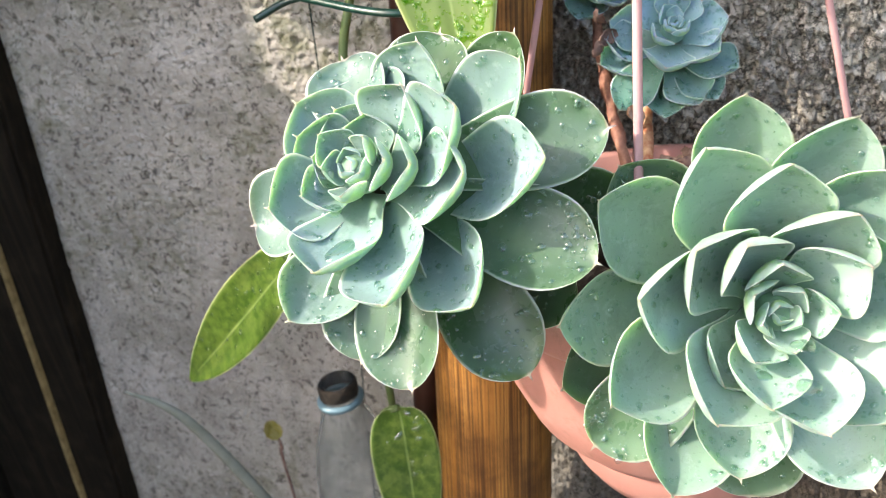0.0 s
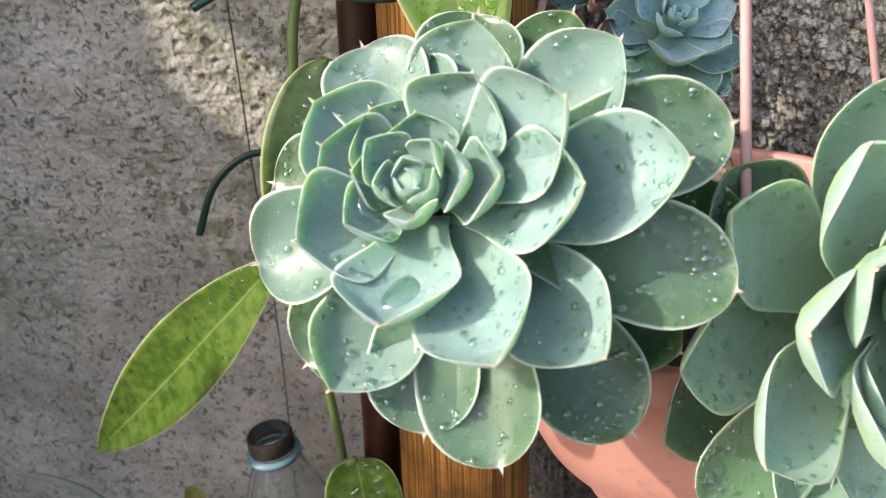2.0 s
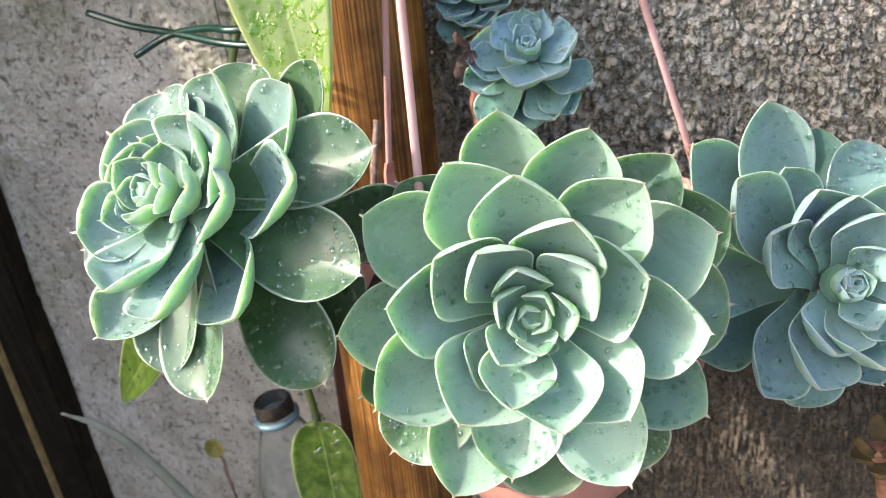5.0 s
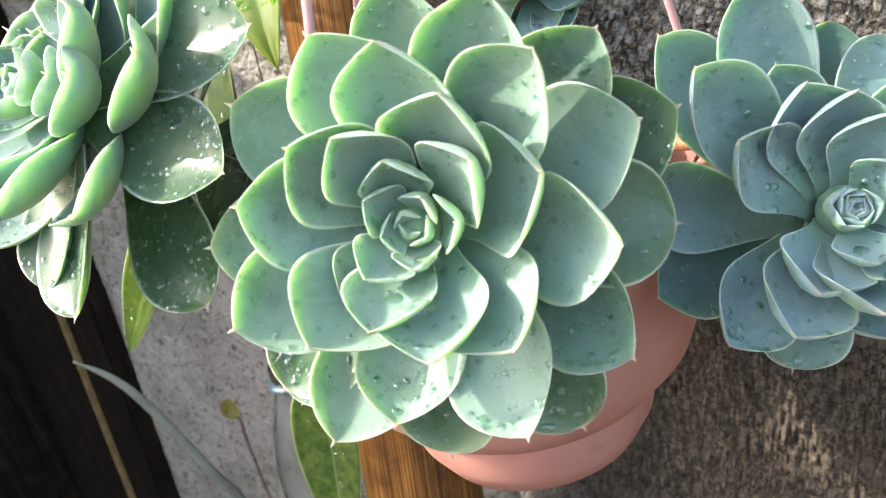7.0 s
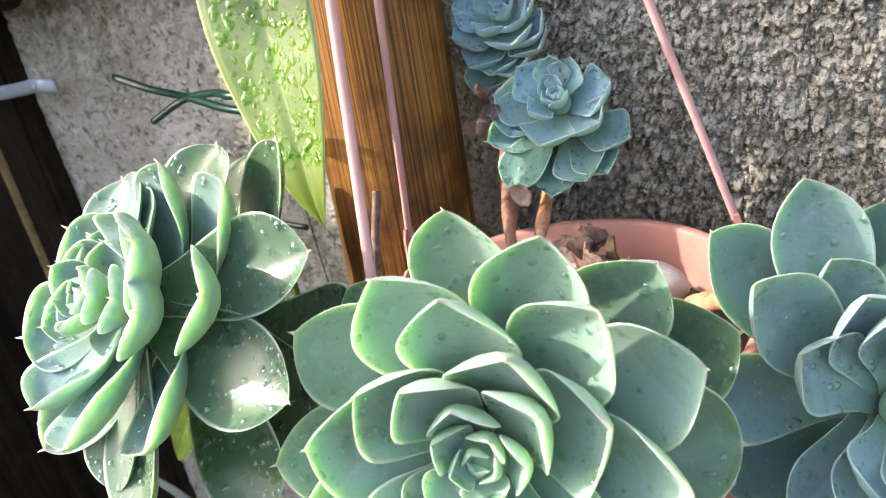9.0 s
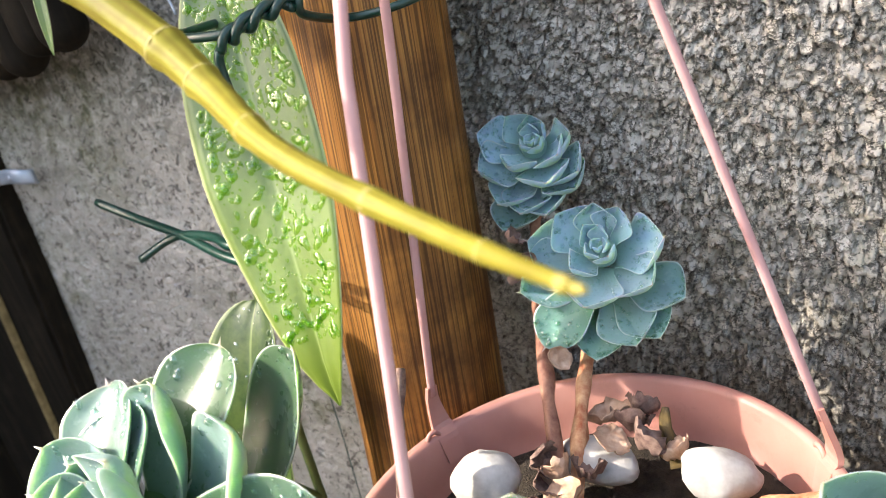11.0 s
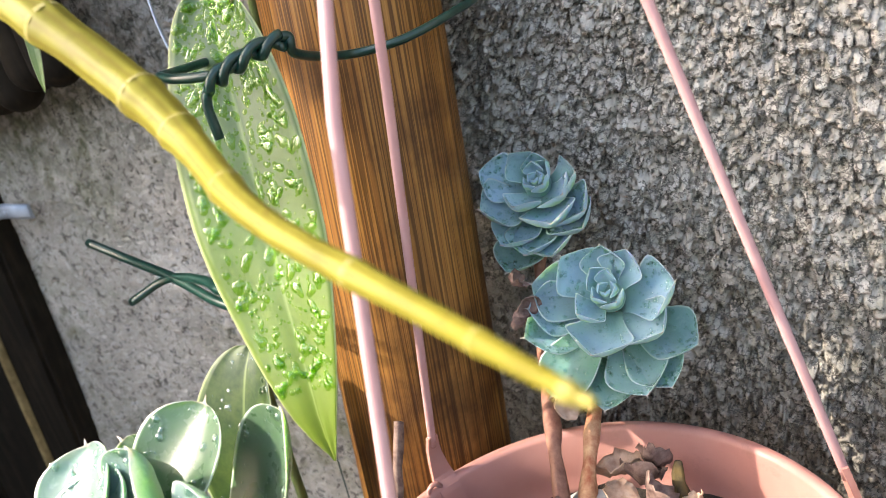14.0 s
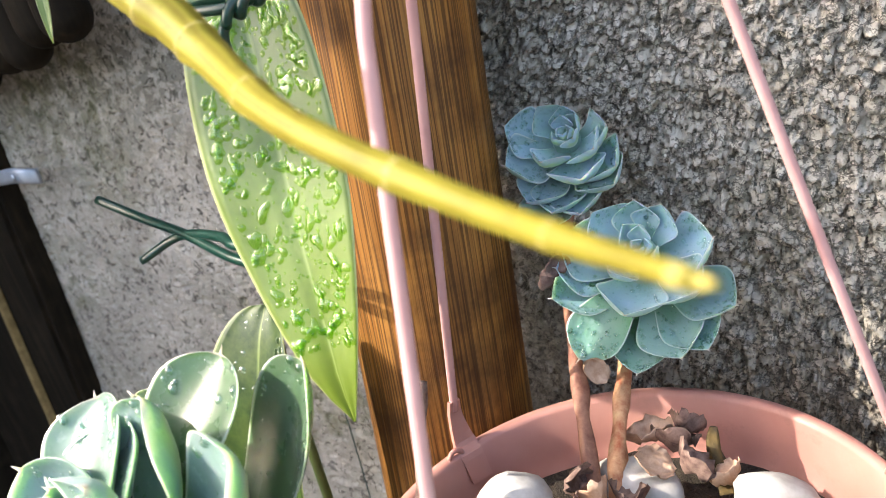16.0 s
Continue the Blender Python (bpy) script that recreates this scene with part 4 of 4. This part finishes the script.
# ---- wires, stick, bottle, grass ----
def wire_tie():
    e = empty("wire_tie", (0.018, 0.40, 1.44))
    ring = [(-0.0350, 0.3220, 1.4670), (-0.0235, 0.3189, 1.4651), (-0.0077, 0.3224, 1.4634), (-0.0005, 0.3319, 1.4669), (0.0053, 0.3400, 1.4678), (0.0035, 0.3436, 1.4618), (-0.0069, 0.3784, 1.4551), (0.0096, 0.3895, 1.4546), (0.0194, 0.4114, 1.4579), (0.0144, 0.4380, 1.4602), (-0.0154, 0.4664, 1.4625), (-0.0574, 0.4530, 1.4653), (-0.0658, 0.4120, 1.4664), (-0.0503, 0.3661, 1.4665), (-0.0350, 0.3220, 1.4670)]
    local(tube("wire", ring, 0.0016, GREEN_WIRE, n=120, sides=10), e)
    axis = smooth_line([(0.0057, 0.3371, 1.4671), (0.0004, 0.3297, 1.4661), (-0.0060, 0.3235, 1.4636), (-0.0111, 0.3193, 1.4609)], 40)
    for ph in (0, math.pi):
        pts = []
        for i, p in enumerate(axis):
            a = ph + i * 0.30
            pts.append(p + Vector((0, 0, 1)) * 0.0019 * math.cos(a) + Vector((0.1, -1, 0)) * 0.0019 * math.sin(a))
        if ph:
            pts += smooth_line([axis[-1], axis[-1] + Vector((-0.003, -0.001, -0.005)), axis[-1] + Vector((-0.0032, -0.001, -0.016))], 8)[1:]
        v, f = tube_data(pts, 0.0016, 10)
        local(obj("twisted_wire", mesh_of("twisted_wire", v, f), GREEN_WIRE), e)
    return tagged(e, "dark green coated wire twisted round bamboo pole", "wire")


wire_tie()


def cable_tie(name, pts, label, thick=0.0021):
    v, f = tube_data(smooth_line(pts, 40), thick, 8, True, 0.8)
    return tagged(obj(name, mesh_of(name, v, f), GREEN_WIRE), label, "wire")


cable_tie("wire_end", [(-0.1788, 0.3585, 1.4020), (-0.1520, 0.3583, 1.3918), (-0.1147, 0.3514, 1.3847), (-0.0753, 0.3404, 1.3779), (-0.0529, 0.3417, 1.3750), (-0.0397, 0.3639, 1.3743)], "loose end of dark green coated wire")
cable_tie("wire_end", [(-0.1385, 0.3425, 1.3777), (-0.1199, 0.3517, 1.3842), (-0.0870, 0.3454, 1.3856), (-0.0691, 0.3384, 1.3843), (-0.0513, 0.3443, 1.3827), (-0.0395, 0.3648, 1.3821)], "loose end of dark green coated wire")
cable_tie("wire_end", [(-0.1873, 0.3794, 1.2577), (-0.1762, 0.3837, 1.2805), (-0.1621, 0.3896, 1.2933), (-0.1477, 0.3958, 1.2957), (-0.1194, 0.3987, 1.2902)], "loose end of dark green coated wire")
cable_tie("garden_wire", [(-0.1608, 0.4700, 1.5385), (-0.1798, 0.4700, 1.4256), (-0.1939, 0.4700, 1.2843), (-0.2073, 0.4700, 1.1277), (-0.2393, 0.4700, 0.8761)], "thin dark wire hanging down the wall", 0.0005)

tagged(tube("stick", [(0.0003, 0.3062, 1.2705), (0.0009, 0.3201, 1.3053), (0.0055, 0.3302, 1.3362)], lambda q: 0.0023 - 0.0006 * q, DRY, n=24, sides=8, wobble=0.5), "dry dark split twig standing at pot edge", "stick")


def bottle():
    e = empty("bottle", (-0.199, 0.412, 0.81))
    c = (-0.199, 0.412)
    prof = [(0.0, 0.82), (0.034, 0.82), (0.036, 0.83), (0.036, 1.00), (0.034, 1.025), (0.027, 1.055), (0.0185, 1.078), (0.0148, 1.088), (0.0135, 1.093), (0.0135, 1.108), (0.0122, 1.108), (0.0122, 1.092), (0.017, 1.077), (0.0255, 1.054), (0.0325, 1.024), (0.0345, 1.0), (0.0345, 0.832), (0.0, 0.828)]
    prof = [(r, z - 0.010) for r, z in prof]
    local(lathe("glass_body", prof, PET, centre=c, steps=64), e)["label"] = "clear plastic bottle body"
    local(lathe("collar_ring", [(0.0140, 1.080), (0.0175, 1.080), (0.0178, 1.0835), (0.0140, 1.084)], RING_BLUE, centre=c, steps=48), e)["label"] = "pale blue collar ring"
    local(lathe("neck_band", [(0.0137, 1.086), (0.0150, 1.087), (0.0150, 1.096), (0.0137, 1.098)], SOIL, centre=c, steps=48), e)
    return tagged(e, "clear empty bottle with pale blue collar ring", "bottle")


bottle()


def grass_blade(points, half, label):
    path = smooth_line(points, 30)
    v, f = tube_data(path, lambda q: half * max(math.sin(math.pi * min(q * 1.0 + 0.02, 0.98)) ** 0.5, 0.1), 8, True, 0.35)
    return tagged(obj("grass_blade", mesh_of("grass_blade", v, f), GRASS), label, "grass")


grass_blade([(-0.2340, 0.3720, 0.0), (-0.2360, 0.3660, 0.8), (-0.2373, 0.3606, 0.9811), (-0.2421, 0.3472, 1.0372), (-0.2662, 0.3354, 1.1015), (-0.2824, 0.3274, 1.1283), (-0.3021, 0.3177, 1.1445)], 0.0042, "grey green grass blade arching before wall")


# ---- litter in the pot, plant below ----
def curled_leaf(at, size, turn, curl, seed, mat=DRY, label="curled dry brown leaf on potting soil"):
    """A shrivelled leaf: a small bent and crumpled sheet with thickness."""
    rot = Euler([radians(q) for q in turn]).to_matrix()
    verts, faces, nu, nv = [], [], 12, 7
    for under in (0, 1):
        for i in range(nu + 1):
            for j in range(nv + 1):
                p, q = i / nu, -1 + 2 * j / nv
                w = math.sin(math.pi * (0.08 + 0.88 * p)) ** 0.7
                bend = curl * (p - 0.5)
                x, z = math.sin(bend) / max(abs(curl), 0.1), (1 - math.cos(bend)) / max(abs(curl), 0.1)
                z += 0.30 * q * q * w + 0.16 * noise.noise(Vector((p * 3, q * 2, seed))) + 0.10 * noise.noise(Vector((p * 9, q * 5, seed)))
                ragged = 1 + 0.3 * noise.noise(Vector((p * 8, seed, 1.0 if q > 0 else 4.0)))
                verts.append(rot @ (Vector((x, 0.34 * q * w * ragged, z - 0.018 * under)) * size) + Vector(at))
    m, off = nv + 1, (nu + 1) * (nv + 1)
    for i in range(nu):
        for j in range(nv):
            a = i * m + j
            faces += [(a, a + 1, a + m + 1, a + m), (off + a, off + a + m, off + a + m + 1, off + a + 1)]
        faces += [(i * m, (i + 1) * m, off + (i + 1) * m, off + i * m), (i * m + nv, off + i * m + nv, off + (i + 1) * m + nv, (i + 1) * m + nv)]
    return tagged(obj("dry_leaf", mesh_of("dry_leaf", verts, faces), mat), label, "dry leaf", group="dry leaves in the pot")


for at, size, turn, curl, sd in (((0.0409, 0.3482, 1.2774), 0.020, (60, 20, 80), 1.2, 1), ((0.0522, 0.3437, 1.2748), 0.018, (20, -30, 30), 1.6, 2), ((0.0602, 0.3858, 1.2768), 0.022, (40, 10, 160), 1.5, 3),
                                 ((0.0641, 0.3921, 1.2803), 0.018, (-20, 50, 60), 2.0, 4), ((0.0516, 0.3887, 1.2775), 0.020, (10, 10, 200), 1.1, 5), ((0.0404, 0.3363, 1.2765), 0.016, (80, 0, 20), 1.4, 6),
                                 ((0.0536, 0.3581, 1.2745), 0.019, (15, 20, 120), 1.3, 7), ((0.0700, 0.3740, 1.2790), 0.020, (50, -20, 140), 1.7, 10), ((0.0590, 0.3700, 1.2810), 0.016, (30, 40, 20), 1.4, 11), ((0.0370, 0.3520, 1.2830), 0.020, (80, 30, 95), 1.0, 12), ((0.0480, 0.3480, 1.2800), 0.018, (25, 60, 170), 1.5, 14), ((0.0827, 0.3769, 1.2731), 0.016, (30, 0, 250), 1.8, 8)):
    curled_leaf(at, size, turn, curl, sd, HUSK if sd % 3 == 2 else DRY, "curled papery leaf on potting soil" if sd % 3 == 2 else "curled dry brown leaf on potting soil")
curled_leaf((0.0362, 0.3860, 1.3080), 0.013, (70, 60, 40), 1.6, 9, HUSK, "curled pale orange husk hanging from a stalk")
tagged(tube("withered_plant", [(0.0751, 0.3899, 1.2850), (0.0751, 0.3874, 1.2794), (0.0778, 0.3837, 1.2700), (0.0795, 0.3799, 1.2643)], lambda q: 0.0013 + 0.0026 * q, OLIVE, n=40, wobble=0.9), "olive brown withered plant stub in soil", "plant")


def withered_flower():
    e = empty("withered_flower", (-0.258, 0.402, 0.0))
    local(tube("stem", [(-0.258, 0.402, 0.0), (-0.256, 0.398, 0.6), (-0.2541, 0.3926, 0.9922), (-0.2502, 0.3913, 1.0430), (-0.2511, 0.3896, 1.0556)], 0.0011, DRY, n=50, sides=8, wobble=0.4), e)
    petal = curled_leaf((-0.2505, 0.3874, 1.0647), 0.019, (70, 70, 30), 1.3, 14, SHEATH)
    petal.name = "petal"
    del petal["group"], petal["category"]
    tagged(petal, "pale papery withered petal")
    local(petal, e)
    return tagged(e, "withered flower on thin dry stem before wall", "flower")


def low_plant():
    """A yellow green fleshy plant that grows up from the ground beside the wall."""
    e = empty("fleshy_plant", (0.226, 0.40, 0.0))
    local(tube("stem", [(0.226, 0.40, 0.0), (0.224, 0.40, 0.5), (0.226, 0.39, 0.95), (0.216, 0.372, 1.11), (0.211, 0.362, 1.150)], 0.0045, STALK_RED, n=60, wobble=0.3), e)
    for k, (dx, dy, dz) in enumerate(((-0.013, -0.012, 0.022), (0.012, -0.01, 0.02), (0.0, 0.014, 0.024), (-0.018, 0.004, 0.004), (0.018, 0.002, 0.006), (0.002, -0.02, 0.004))):
        base = Vector((0.211, 0.362, 1.147 - 0.006 * (k > 2)))
        end = base + Vector((dx, dy, dz)) * 0.62
        mid = base.lerp(end, 0.5) + Vector((dx, dy, 0)) * 0.25
        axis = end - base
        side = axis.cross(Vector((0, 0, 1))).normalized()

        def curve(t, a=base, m=mid, z=end):
            return a * (1 - t) ** 2 + m * 2 * t * (1 - t) + z * t * t

        me, _ = leaf_mesh(curve, side, 0.0042, 0.004, 0.3, 0.9, seed=k)
        local(obj("leaf", me, OLIVE), e)
    return tagged(e, "olive brown fleshy plant on reddish stem", "plant")


low_plant()
withered_flower()
sprout = empty("orchid_sprout", (-0.189, 0.388, 1.53))
tagged(sprout, "narrow yellow green sprout hanging beside bamboo canes", "plant")
blade_leaf(sprout, "leaf", (-0.1890, 0.3880, 1.5300), (-0.1876, 0.3803, 1.4992), (-0.1865, 0.3743, 1.4724), 0.0032, (0.484, -0.842, 0.2), LEAF_HANG, "", 0.5, 0.2)
v, f = tube_data(smooth_line([(-0.1360, 0.4160, 1.5500), (-0.1320, 0.4080, 1.5163), (-0.1288, 0.4038, 1.4878), (-0.1263, 0.4029, 1.4742)], 24), 0.0007, 8)
tagged(obj("wire_hook", mesh_of("wire_hook", v, f), STEEL), "thin grey steel wire hanging beside leaf", "wire")
for at, size, turn, curl, sd in (((0.0165, 0.4057, 1.3513), 0.013, (60, 30, 100), 1.6, 21), ((0.0218, 0.4027, 1.3443), 0.012, (100, -20, 40), 1.9, 22), ((0.0203, 0.3982, 1.3376), 0.010, (40, 60, 200), 1.5, 23)):
    tagged(curled_leaf(at, size, turn, curl, sd), "withered husk clinging to reddish stalk", group="withered husks on the stalk")
